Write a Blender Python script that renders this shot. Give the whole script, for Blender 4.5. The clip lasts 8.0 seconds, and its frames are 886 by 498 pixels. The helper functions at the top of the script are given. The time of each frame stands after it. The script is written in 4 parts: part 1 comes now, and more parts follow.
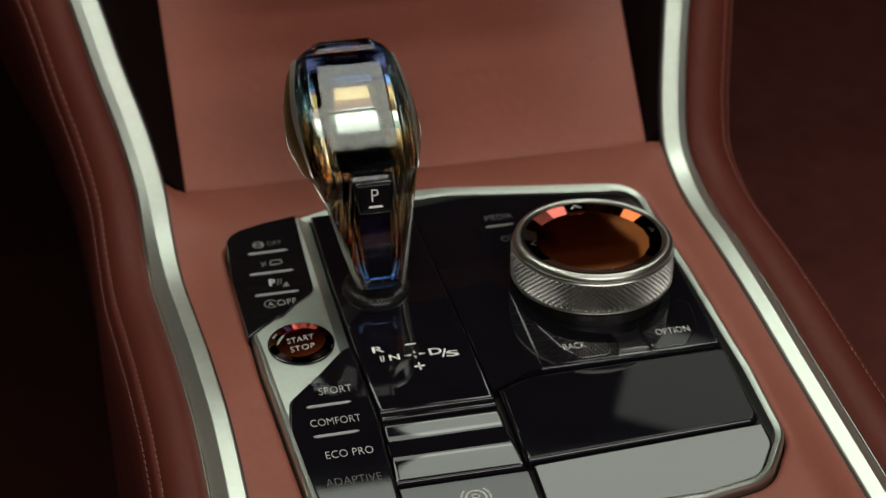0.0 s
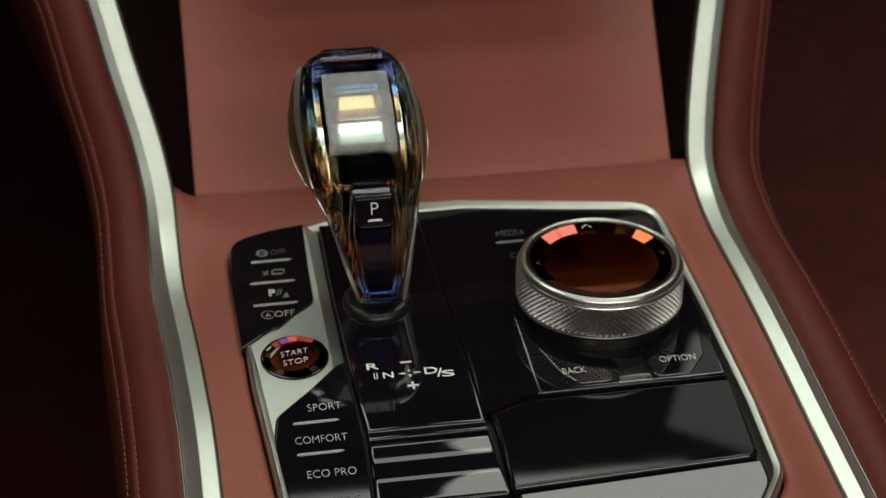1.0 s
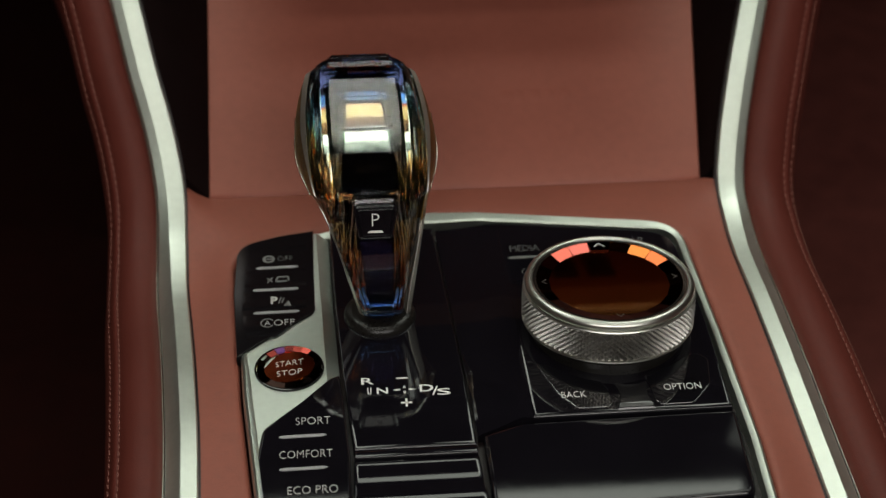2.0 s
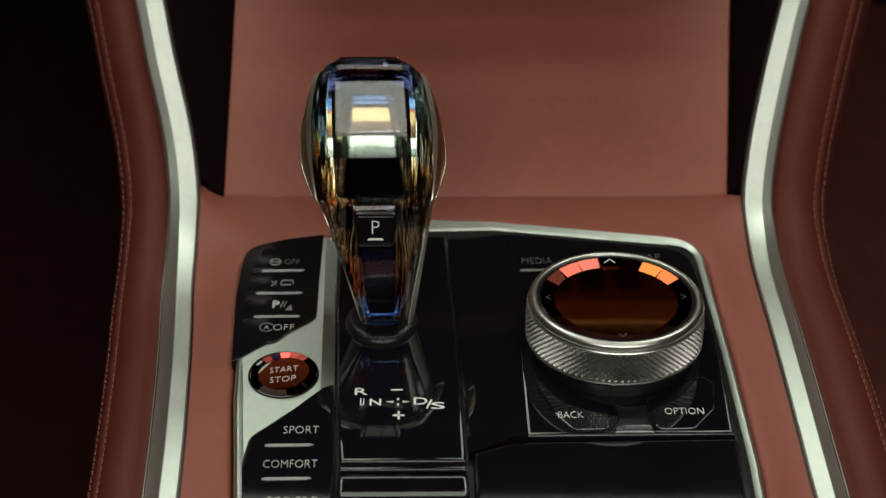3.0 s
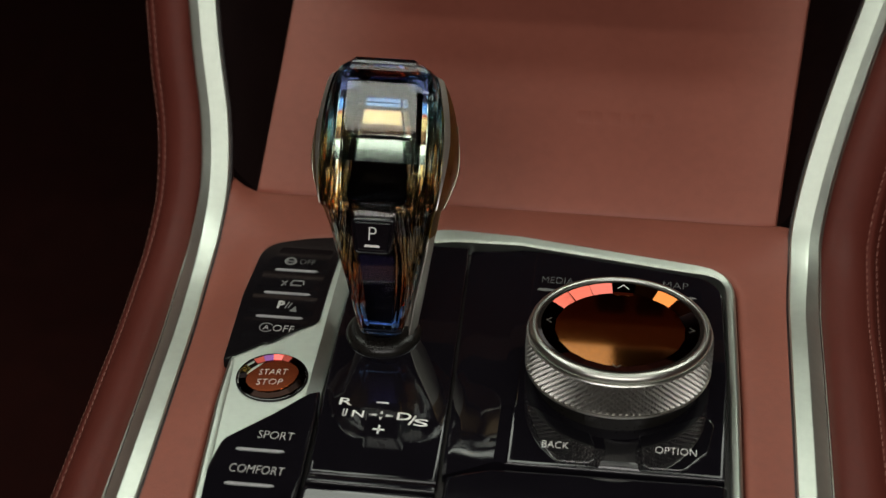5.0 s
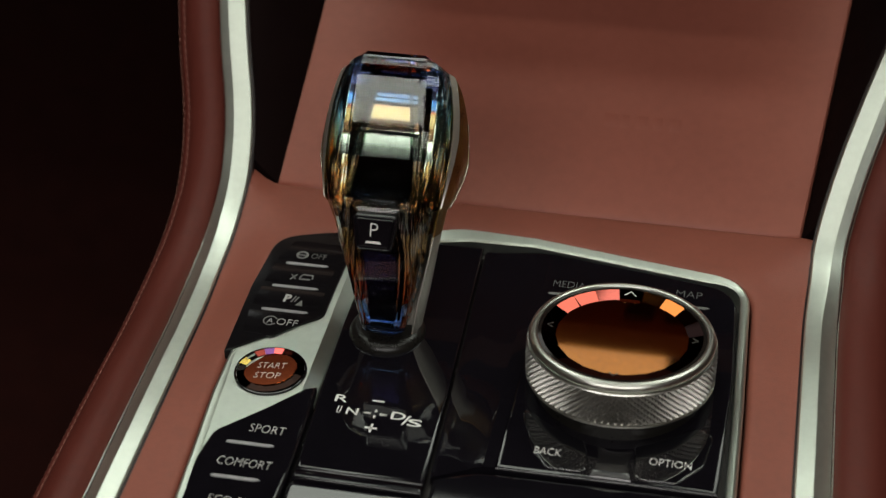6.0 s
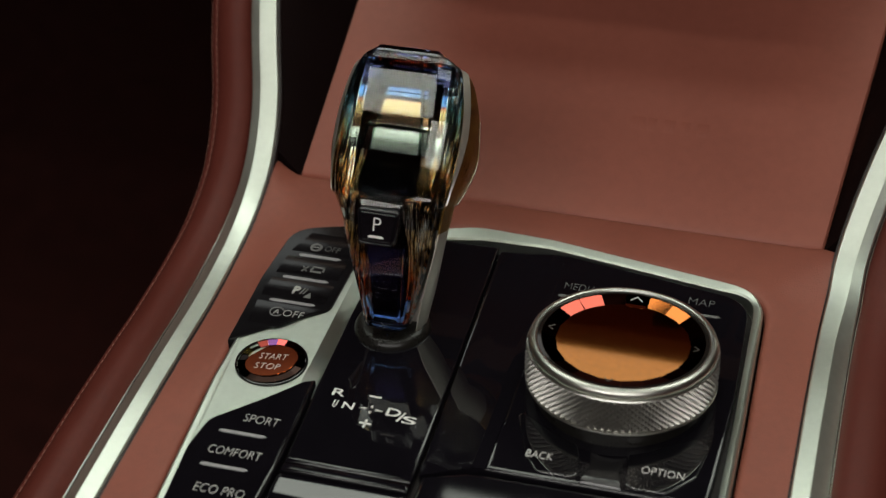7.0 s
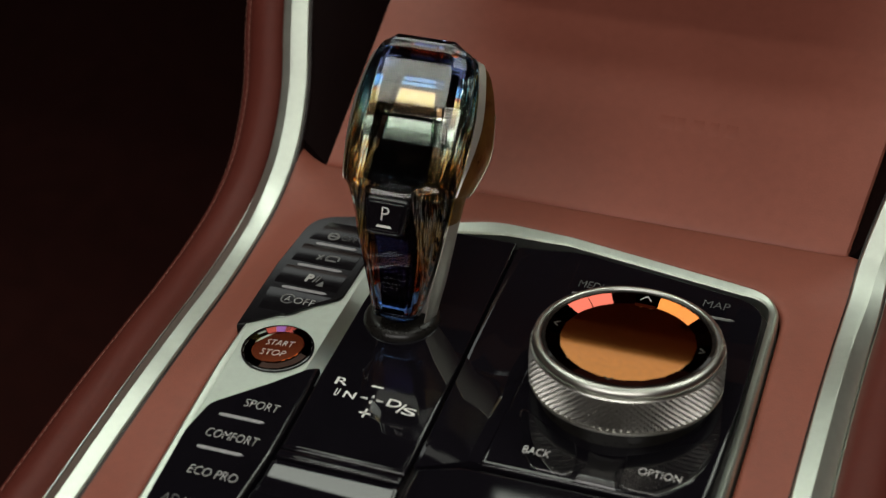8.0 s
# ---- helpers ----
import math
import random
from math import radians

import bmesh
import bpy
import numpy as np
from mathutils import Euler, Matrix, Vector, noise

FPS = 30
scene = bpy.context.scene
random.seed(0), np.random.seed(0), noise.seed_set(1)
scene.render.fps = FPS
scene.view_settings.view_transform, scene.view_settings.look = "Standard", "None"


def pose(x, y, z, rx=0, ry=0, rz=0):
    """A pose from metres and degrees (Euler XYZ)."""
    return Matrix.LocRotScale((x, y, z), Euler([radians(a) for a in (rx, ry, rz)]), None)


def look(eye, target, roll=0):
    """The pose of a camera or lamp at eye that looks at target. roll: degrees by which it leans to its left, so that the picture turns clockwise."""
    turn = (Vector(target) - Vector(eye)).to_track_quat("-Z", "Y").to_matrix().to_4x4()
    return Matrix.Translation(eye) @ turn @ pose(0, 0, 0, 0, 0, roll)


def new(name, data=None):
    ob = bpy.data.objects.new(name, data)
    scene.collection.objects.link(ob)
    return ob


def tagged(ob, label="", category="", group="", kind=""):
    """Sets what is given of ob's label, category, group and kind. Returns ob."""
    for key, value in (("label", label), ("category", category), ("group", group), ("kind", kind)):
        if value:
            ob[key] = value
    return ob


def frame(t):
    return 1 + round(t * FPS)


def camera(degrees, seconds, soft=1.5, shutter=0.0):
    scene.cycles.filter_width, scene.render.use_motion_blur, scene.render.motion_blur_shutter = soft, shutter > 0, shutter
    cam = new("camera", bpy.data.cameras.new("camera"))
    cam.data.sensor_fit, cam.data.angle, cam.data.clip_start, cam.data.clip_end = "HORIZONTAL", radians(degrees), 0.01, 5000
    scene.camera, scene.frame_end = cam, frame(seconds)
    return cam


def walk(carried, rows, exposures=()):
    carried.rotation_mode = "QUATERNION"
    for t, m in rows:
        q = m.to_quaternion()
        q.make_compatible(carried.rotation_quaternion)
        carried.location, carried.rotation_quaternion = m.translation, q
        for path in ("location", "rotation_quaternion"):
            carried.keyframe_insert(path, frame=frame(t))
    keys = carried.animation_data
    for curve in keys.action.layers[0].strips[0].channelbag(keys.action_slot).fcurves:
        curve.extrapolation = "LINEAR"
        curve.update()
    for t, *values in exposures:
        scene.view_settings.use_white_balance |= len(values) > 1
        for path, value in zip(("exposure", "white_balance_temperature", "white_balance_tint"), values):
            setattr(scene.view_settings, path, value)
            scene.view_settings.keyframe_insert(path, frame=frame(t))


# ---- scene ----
cam = camera(28.9, 8.0, 1.4)
PATH = [
    (0, (-0.0922, -0.4544, 0.3481), (0.2872, 1.1344, -0.8059), 1.09),
    (0.5, (-0.0774, -0.4498, 0.3469), (0.2533, 1.1478, -0.8101), 1.01),
    (1, (-0.0597, -0.4442, 0.3471), (0.2120, 1.1593, -0.8170), 0.90),
    (1.5, (-0.0427, -0.4387, 0.3466), (0.1693, 1.1696, -0.8232), 0.79),
    (2, (-0.0249, -0.4330, 0.3445), (0.1222, 1.1814, -0.8269), 0.60),
    (3.5, (0.0238, -0.4160, 0.3396), (-0.0136, 1.1989, -0.8397), 0.11),
    (4, (0.0416, -0.4108, 0.3378), (-0.0646, 1.2008, -0.8417), -0.22),
    (4.5, (0.0572, -0.4055, 0.3357), (-0.1113, 1.2015, -0.8429), -0.49),
    (6, (0.1029, -0.3895, 0.3284), (-0.2559, 1.1888, -0.8465), -1.32),
    (6.5, (0.1169, -0.3843, 0.3264), (-0.3017, 1.1800, -0.8473), -1.52),
    (7, (0.1320, -0.3791, 0.3244), (-0.3507, 1.1683, -0.8472), -1.79),
    (7.5, (0.1457, -0.3746, 0.3223), (-0.3960, 1.1555, -0.8461), -2.07),
    (8, (0.1565, -0.3702, 0.3184), (-0.4364, 1.1446, -0.8452), -2.16),
]
walk(cam, [(t, look(eye, target, roll)) for t, eye, target, roll in PATH])
# the lens keeps the lever and the dial sharp and softens what lies behind them
cam.data.dof.use_dof = True
cam.data.dof.focus_distance = 0.522
cam.data.dof.aperture_fstop = 13.0

# ---- world and lights ----
world = bpy.data.worlds.new("sky")
world.use_nodes = True
scene.world = world
sky = world.node_tree.nodes.new("ShaderNodeTexSky")
sky.sky_type = "NISHITA"
sky.sun_disc = False
sky.sun_elevation = radians(40)
sky.sun_rotation = radians(200)
background = world.node_tree.nodes["Background"]
background.inputs[1].default_value = 0.05
world.node_tree.links.new(sky.outputs[0], background.inputs[0])


def area_lamp(name, eye, target, width, height, power, colour, roll=0):
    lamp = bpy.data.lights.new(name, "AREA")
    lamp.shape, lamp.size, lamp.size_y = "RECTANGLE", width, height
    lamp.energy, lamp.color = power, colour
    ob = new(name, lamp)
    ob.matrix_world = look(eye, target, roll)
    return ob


# area lamps inside the closed cabin: daylight from the roof and the windscreen
area_lamp("roof_daylight", (-0.05, -0.286, 0.80), (-0.05, 0.03, 0.06), 1.0, 0.052, 0.62, (0.985, 1.0, 0.87))
# added lamp without a seen source, brightens the climbing strips
area_lamp("roof_front_fill", (0.02, -0.04, 0.82), (0.02, 0.06, 0.0), 1.2, 0.12, 0.9, (0.985, 1.0, 0.89))
area_lamp("windscreen_daylight", (0.36, 0.37, 0.71), (0.02, -0.09, 0.0), 0.52, 0.27, 1.3, (0.94, 1.0, 0.88), 18)
area_lamp("windscreen_daylight", (-0.285, 0.36, 0.76), (0.0, -0.08, 0.0), 0.50, 0.26, 1.25, (0.94, 1.0, 0.88))
# added lamps without a known source, placed for reflections on facets, lid, amber glass, keys
area_lamp("facet_glint_lamp", (0.07, 0.39, 0.495), (0.065, 0.0, 0.016), 0.38, 0.06, 0.14, (0.94, 1.0, 0.88))
area_lamp("lid_glint_lamp", (0.41, 0.43, 0.492), (0.06, -0.07, 0.0), 0.30, 0.072, 0.026, (0.94, 1.0, 0.88))
area_lamp("amber_glint_lamp", (-0.016, 0.42, 0.278), (0.06, 0.0, 0.02), 0.15, 0.047, 0.0145, (1.0, 0.97, 0.9))
area_lamp("key_glint_lamp", (-0.285, 0.44, 0.305), (-0.03, 0.02, 0.0), 0.15, 0.075, 0.027, (0.95, 1.0, 0.96))
# added fill from behind the camera for the knurl and the leather
area_lamp("rear_fill", (0.10, -0.95, 0.72), (0.05, 0.0, 0.02), 1.25, 0.42, 5.6, (1.0, 0.97, 0.92))
scene.view_settings.exposure = 0.34

# ---- materials ----


def mat(name, colour, rough, metal=0.0, vary=0.12, scale=120.0, bump=0.0, bump_scale=900.0, coat=0.0, spec=0.5, kind="noise"):
    """A surface with two scales of colour and gloss variation and a fine relief."""
    m = bpy.data.materials.new(name)
    m.use_nodes = True
    nt = m.node_tree
    b = nt.nodes["Principled BSDF"]
    b.inputs["Metallic"].default_value = metal
    b.inputs["Specular IOR Level"].default_value = spec
    b.inputs["Coat Weight"].default_value = coat
    b.inputs["Coat Roughness"].default_value = 0.02
    co = nt.nodes.new("ShaderNodeTexCoord")
    big = nt.nodes.new("ShaderNodeTexNoise")
    big.inputs["Scale"].default_value = scale
    big.inputs["Detail"].default_value = 5
    fine = nt.nodes.new("ShaderNodeTexNoise")
    fine.inputs["Scale"].default_value = scale * 9
    fine.inputs["Detail"].default_value = 3
    for n in (big, fine):
        nt.links.new(co.outputs["Object"], n.inputs["Vector"])
    mix = nt.nodes.new("ShaderNodeMath")
    mix.operation = "ADD"
    nt.links.new(big.outputs["Fac"], mix.inputs[0])
    nt.links.new(fine.outputs["Fac"], mix.inputs[1])
    ramp = nt.nodes.new("ShaderNodeMapRange")
    ramp.inputs["From Min"].default_value, ramp.inputs["From Max"].default_value = 0.6, 1.4
    ramp.inputs["To Min"].default_value, ramp.inputs["To Max"].default_value = 1 - vary, 1 + vary
    nt.links.new(mix.outputs[0], ramp.inputs["Value"])
    tint = nt.nodes.new("ShaderNodeVectorMath")
    tint.operation = "SCALE"
    tint.inputs[0].default_value = colour
    nt.links.new(ramp.outputs[0], tint.inputs["Scale"])
    nt.links.new(tint.outputs[0], b.inputs["Base Color"])
    gloss = nt.nodes.new("ShaderNodeMapRange")
    gloss.inputs["From Min"].default_value, gloss.inputs["From Max"].default_value = 0.6, 1.4
    gloss.inputs["To Min"].default_value, gloss.inputs["To Max"].default_value = rough * (1 - vary), rough * (1 + vary)
    nt.links.new(mix.outputs[0], gloss.inputs["Value"])
    nt.links.new(gloss.outputs[0], b.inputs["Roughness"])
    if bump:
        if kind == "leather":
            tex = nt.nodes.new("ShaderNodeTexVoronoi")
            tex.feature = "DISTANCE_TO_EDGE"
            out = tex.outputs["Distance"]
        else:
            tex = nt.nodes.new("ShaderNodeTexNoise")
            out = tex.outputs["Fac"]
        tex.inputs["Scale"].default_value = bump_scale
        nt.links.new(co.outputs["Object"], tex.inputs["Vector"])
        bn = nt.nodes.new("ShaderNodeBump")
        bn.inputs["Strength"].default_value = bump
        bn.inputs["Distance"].default_value = 0.0003
        nt.links.new(out, bn.inputs["Height"])
        nt.links.new(bn.outputs[0], b.inputs["Normal"])
    return m


def glass_mat(name, colour, ior=1.52, rough=0.0):
    m = bpy.data.materials.new(name)
    m.use_nodes = True
    b = m.node_tree.nodes["Principled BSDF"]
    b.inputs["Base Color"].default_value = (*colour, 1)
    b.inputs["Transmission Weight"].default_value = 1.0
    b.inputs["IOR"].default_value = ior
    b.inputs["Roughness"].default_value = rough
    return m


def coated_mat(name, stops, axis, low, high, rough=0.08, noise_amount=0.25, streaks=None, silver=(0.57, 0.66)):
    """A dark metal coating tinted along one axis of the part, with reflected glints painted in as bands."""
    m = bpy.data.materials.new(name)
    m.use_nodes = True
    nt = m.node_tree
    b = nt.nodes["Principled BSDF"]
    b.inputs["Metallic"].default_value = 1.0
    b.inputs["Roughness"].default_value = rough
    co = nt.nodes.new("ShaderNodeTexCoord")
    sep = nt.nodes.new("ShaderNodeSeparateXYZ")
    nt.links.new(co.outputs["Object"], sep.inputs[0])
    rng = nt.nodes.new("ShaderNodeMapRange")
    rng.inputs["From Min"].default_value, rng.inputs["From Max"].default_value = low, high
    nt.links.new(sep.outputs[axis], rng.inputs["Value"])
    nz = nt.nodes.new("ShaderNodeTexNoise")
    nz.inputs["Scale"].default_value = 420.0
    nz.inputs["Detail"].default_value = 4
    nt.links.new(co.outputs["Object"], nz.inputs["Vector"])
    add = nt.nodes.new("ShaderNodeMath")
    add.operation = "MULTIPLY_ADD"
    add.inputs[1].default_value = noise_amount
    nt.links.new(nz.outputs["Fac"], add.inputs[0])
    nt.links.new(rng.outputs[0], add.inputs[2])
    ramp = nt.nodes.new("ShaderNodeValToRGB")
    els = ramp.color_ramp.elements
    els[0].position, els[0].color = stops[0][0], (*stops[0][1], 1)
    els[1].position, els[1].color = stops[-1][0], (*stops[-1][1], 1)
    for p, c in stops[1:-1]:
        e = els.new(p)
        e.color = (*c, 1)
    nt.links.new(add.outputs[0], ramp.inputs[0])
    if not streaks:
        nt.links.new(ramp.outputs[0], b.inputs["Base Color"])
        return m
    # fine painted lines down the cut: black, tinted and pale silver glints side by side
    stretch = nt.nodes.new("ShaderNodeMapping")
    stretch.inputs["Scale"].default_value = (1.0, 0.03, 0.03)
    nt.links.new(co.outputs["Object"], stretch.inputs["Vector"])
    # the tint drifts from thread to thread as well
    nz.inputs["Scale"].default_value = 1500.0
    nt.links.new(stretch.outputs[0], nz.inputs["Vector"])
    lines = nt.nodes.new("ShaderNodeTexNoise")
    lines.inputs["Scale"].default_value = 3000.0
    lines.inputs["Detail"].default_value = 3
    nt.links.new(stretch.outputs[0], lines.inputs["Vector"])
    depth = nt.nodes.new("ShaderNodeMapRange")
    depth.inputs["From Min"].default_value, depth.inputs["From Max"].default_value = streaks
    depth.inputs["To Min"].default_value, depth.inputs["To Max"].default_value = 0.03, 1.5
    nt.links.new(lines.outputs["Fac"], depth.inputs["Value"])
    shade = nt.nodes.new("ShaderNodeVectorMath")
    shade.operation = "SCALE"
    nt.links.new(ramp.outputs[0], shade.inputs[0])
    nt.links.new(depth.outputs[0], shade.inputs["Scale"])
    bare = nt.nodes.new("ShaderNodeMapRange")
    bare.inputs["From Min"].default_value, bare.inputs["From Max"].default_value = silver
    nt.links.new(lines.outputs["Fac"], bare.inputs["Value"])
    blend = nt.nodes.new("ShaderNodeMix")
    blend.data_type = "RGBA"
    nt.links.new(bare.outputs[0], blend.inputs[0])
    nt.links.new(shade.outputs[0], blend.inputs[6])
    blend.inputs[7].default_value = (0.75, 0.78, 0.74, 1)
    nt.links.new(blend.outputs[2], b.inputs["Base Color"])
    return m


LEATHER = mat("brown_leather", (0.236, 0.068, 0.0448), 0.52, vary=0.10, scale=45, bump=0.22, bump_scale=1100, kind="leather", spec=0.35)
LEATHER_BACK = mat("brown_leather_panel", (0.268, 0.079, 0.053), 0.50, vary=0.10, scale=30, bump=0.18, bump_scale=1000, kind="leather", spec=0.35)
DARK_LEATHER = mat("dark_brown_leather", (0.045, 0.014, 0.010), 0.6, vary=0.15, scale=25, bump=0.2, bump_scale=900, kind="leather", spec=0.3)
DASH_LEATHER = mat("dashboard_leather", (0.18, 0.085, 0.050), 0.55, vary=0.12, scale=25, bump=0.2, bump_scale=900, kind="leather", spec=0.3)
CARPET = mat("dark_carpet", (0.036, 0.010, 0.008), 0.95, vary=0.3, scale=60, bump=0.6, bump_scale=600, spec=0.1)
# lighter copy of the carpet, for the part of the floor that looks lit
LIT_CARPET = mat("lit_red_brown_carpet", (0.20, 0.060, 0.048), 0.95, vary=0.3, scale=60, bump=0.6, bump_scale=600, spec=0.1)
# darker base colour carries the shade at the console's sides
BOLSTER_LEATHER = mat("shaded_brown_leather", (0.094, 0.0195, 0.0138), 0.5, vary=0.10, scale=40, bump=0.22, bump_scale=1100, kind="leather", spec=0.18)
SATIN = mat("satin_aluminium", (0.58, 0.62, 0.56), 0.37, 1.0, vary=0.06, scale=50, bump=0.03, bump_scale=2500)
STRIP_SATIN = mat("brushed_aluminium", (0.66, 0.70, 0.635), 0.41, 1.0, vary=0.07, scale=40, bump=0.03, bump_scale=2500)
SATIN_DARK = mat("satin_dark_metal", (0.72, 0.68, 0.61), 0.44, 1.0, vary=0.06, scale=80)
STEEL = mat("polished_steel", (0.52, 0.52, 0.48), 0.30, 1.0, vary=0.03, scale=200)
KNURL = mat("knurled_steel", (0.38, 0.37, 0.345), 0.33, 1.0, vary=0.05, scale=300)
CHROME = mat("chrome", (0.80, 0.79, 0.73), 0.16, 1.0, vary=0.03, scale=100)
PIANO = mat("black_gloss_plastic", (0.005, 0.0042, 0.006), 0.035, vary=0.25, scale=60, spec=0.65)
PIANO_SOFT = mat("black_soft_gloss_plastic", (0.006, 0.005, 0.006), 0.10, vary=0.2, scale=80, spec=0.5)
KEY_GLOSS = mat("black_mirror_plastic", (0.005, 0.0045, 0.006), 0.03, vary=0.2, scale=60, spec=1.0, coat=1.0)
SADDLE = mat("black_satin_plastic", (0.012, 0.011, 0.012), 0.20, vary=0.15, scale=90, spec=0.9)
BLACK = mat("black_matt_plastic", (0.012, 0.006, 0.006), 0.38, vary=0.25, scale=120, bump=0.1, bump_scale=1500, spec=0.35)
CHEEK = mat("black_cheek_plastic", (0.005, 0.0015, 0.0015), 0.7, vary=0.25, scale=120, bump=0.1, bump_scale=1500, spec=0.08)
LID_GLOSS = mat("black_lid_plastic", (0.005, 0.0045, 0.005), 0.11, vary=0.2, scale=60, spec=0.75)
RUBBER = mat("black_rubber", (0.009, 0.008, 0.007), 0.30, vary=0.2, scale=120, spec=0.3)
HEADLINER = mat("dark_headliner", (0.020, 0.012, 0.011), 0.9, vary=0.2, scale=30, spec=0.1)
PRINT = mat("white_print", (0.72, 0.71, 0.68), 0.5, vary=0.05, scale=300)
PRINT_GREY = mat("grey_print", (0.44, 0.43, 0.41), 0.45, vary=0.08, scale=300)
PRINT_DIM = mat("dull_grey_print", (0.09, 0.088, 0.086), 0.45, vary=0.08, scale=300)
PRINT_DULL = mat("faint_grey_print", (0.15, 0.147, 0.143), 0.45, vary=0.08, scale=300)
LED = mat("grey_light_bar", (0.30, 0.29, 0.30), 0.35, vary=0.1, scale=300)
LED_DIM = mat("dim_print", (0.06, 0.05, 0.045), 0.4, vary=0.3, scale=900)
THREAD = mat("stitching_thread", (0.20, 0.075, 0.055), 0.8, vary=0.15, scale=800)
BRONZE = mat("bronze_grained_metal", (0.26, 0.145, 0.04), 0.42, 1.0, vary=0.45, scale=260, bump=0.5, bump_scale=2600)
AMBER = mat("amber_mirror_glass", (0.58, 0.23, 0.048), 0.06, 1.0, vary=0.10, scale=60, coat=0.3)
AMBER_DARK = mat("dark_amber_mirror_glass", (0.26, 0.055, 0.014), 0.12, 1.0, vary=0.10, scale=60)
BORDER = mat("black_glass_border", (0.012, 0.010, 0.009), 0.05, vary=0.2, scale=60, spec=0.55)
CRYSTAL = glass_mat("clear_crystal", (0.97, 0.98, 1.0), 1.52)

# ---- mesh helpers: all shapes are given in millimetres ----
MM = 0.001


def part(name, bm, material, parent=None, label="", smooth=None):
    """Links a bmesh given in millimetres as one mesh object."""
    bmesh.ops.scale(bm, vec=(MM, MM, MM), verts=bm.verts)
    bmesh.ops.recalc_face_normals(bm, faces=bm.faces)
    me = bpy.data.meshes.new(name)
    if smooth is not None:
        for f in bm.faces:
            f.smooth = f.material_index != 7
        for e in bm.edges:
            if len(e.link_faces) == 2 and e.calc_face_angle(0) > radians(smooth):
                e.smooth = False
    for f in bm.faces:
        f.material_index = 0 if f.material_index == 7 else f.material_index
    bm.to_mesh(me)
    bm.free()
    for m in material if isinstance(material, tuple) else (material,):
        me.materials.append(m)
    ob = new(name, me)
    if parent:
        ob.parent = parent
    if label:
        tagged(ob, label)
    return ob


def thing(name, label, category, group="", kind=""):
    return tagged(new(name), label, category, group, kind)


def loft(rings, closed=True, ends=True, around=False):
    """A skin over rings of equally many points."""
    bm = bmesh.new()
    vs = [[bm.verts.new(p) for p in ring] for ring in rings]
    n = len(rings[0])
    pairs = list(zip(vs, vs[1:])) + ([(vs[-1], vs[0])] if around else [])
    for a, b in pairs:
        for i in range(n if closed else n - 1):
            j = (i + 1) % n
            bm.faces.new((a[i], a[j], b[j], b[i]))
    if ends and closed and not around:
        bm.faces.new(list(reversed(vs[0]))).material_index = 7
        bm.faces.new(vs[-1]).material_index = 7
    return bm


def fillet(points, radii, steps=6):
    """A closed outline with its corners rounded."""
    out = []
    n = len(points)
    for i, p in enumerate(points):
        r = radii[i] if isinstance(radii, (list, tuple)) else radii
        p = Vector(p)
        a, b = Vector(points[i - 1]) - p, Vector(points[(i + 1) % n]) - p
        if r <= 0:
            out.append((p.x, p.y))
            continue
        half = a.angle(b) / 2
        cut = min(r / math.tan(half), a.length * 0.48, b.length * 0.48)
        s, e = p + a.normalized() * cut, p + b.normalized() * cut
        for k in range(steps + 1):
            t = k / steps
            q = s * (1 - t) ** 2 + p * 2 * t * (1 - t) + e * t ** 2
            out.append((q.x, q.y))
    return out


def inset(outline, d):
    """The outline moved inward by d, or by one d a point."""
    n = len(outline)
    area = sum(outline[i][0] * outline[(i + 1) % n][1] - outline[(i + 1) % n][0] * outline[i][1] for i in range(n))
    s = 1 if area > 0 else -1
    out = []
    for i in range(n):
        p, a, b = Vector(outline[i]), Vector(outline[i - 1]), Vector(outline[(i + 1) % n])
        u = (p - a).normalized() if (p - a).length > 1e-6 else Vector((0, 0))
        v = (b - p).normalized() if (b - p).length > 1e-6 else Vector((0, 0))
        t = (u + v).normalized()
        nrm = Vector((-t.y, t.x)) * s
        k = max(0.5, nrm.dot(Vector((-u.y, u.x)) * s))
        w = d[i] if isinstance(d, list) else d
        q = p + nrm * (w / k)
        out.append((q.x, q.y))
    return out


def slab(outline, bottom, top, bevel=0.5, steps=3, height=None, edge=None):
    """A plate with a rounded upper edge. height(x, y) adds to its upper side, edge(x, y) scales the rounding."""
    rise = height or (lambda x, y: 0.0)
    rings = [[(x, y, bottom) for x, y in outline]]
    for k in range(steps + 1):
        a = math.pi / 2 * k / steps
        b = [bevel * (edge(x, y) if edge else 1.0) for x, y in outline]
        o = inset(outline, [q * (1 - math.cos(a)) for q in b]) if k else outline
        rings.append([(x, y, top + rise(x, y) - q + q * math.sin(a)) for (x, y), q in zip(o, b)])
    return loft(rings)


def smooth_path(points, n=10):
    """A curve through the points."""
    pts = [Vector(p) for p in points]
    pts = [2 * pts[0] - pts[1]] + pts + [2 * pts[-1] - pts[-2]]
    out = []
    for i in range(1, len(pts) - 2):
        a, b, c, d = pts[i - 1:i + 3]
        for k in range(n):
            t = k / n
            out.append(0.5 * (2 * b + (c - a) * t + (2 * a - 5 * b + 4 * c - d) * t * t + (3 * b - a - 3 * c + d) * t ** 3))
    out.append(pts[-2])
    return out


def turned(profile, steps=96, centre=(0, 0)):
    """A solid of revolution about z, from (radius, height) pairs."""
    rings = []
    for k in range(steps):
        a = 2 * math.pi * k / steps
        rings.append([(centre[0] + r * math.cos(a), centre[1] + r * math.sin(a), z) for r, z in profile])
    bm = loft(rings, closed=False, ends=False, around=True)
    bmesh.ops.remove_doubles(bm, verts=bm.verts, dist=1e-4)
    return bm


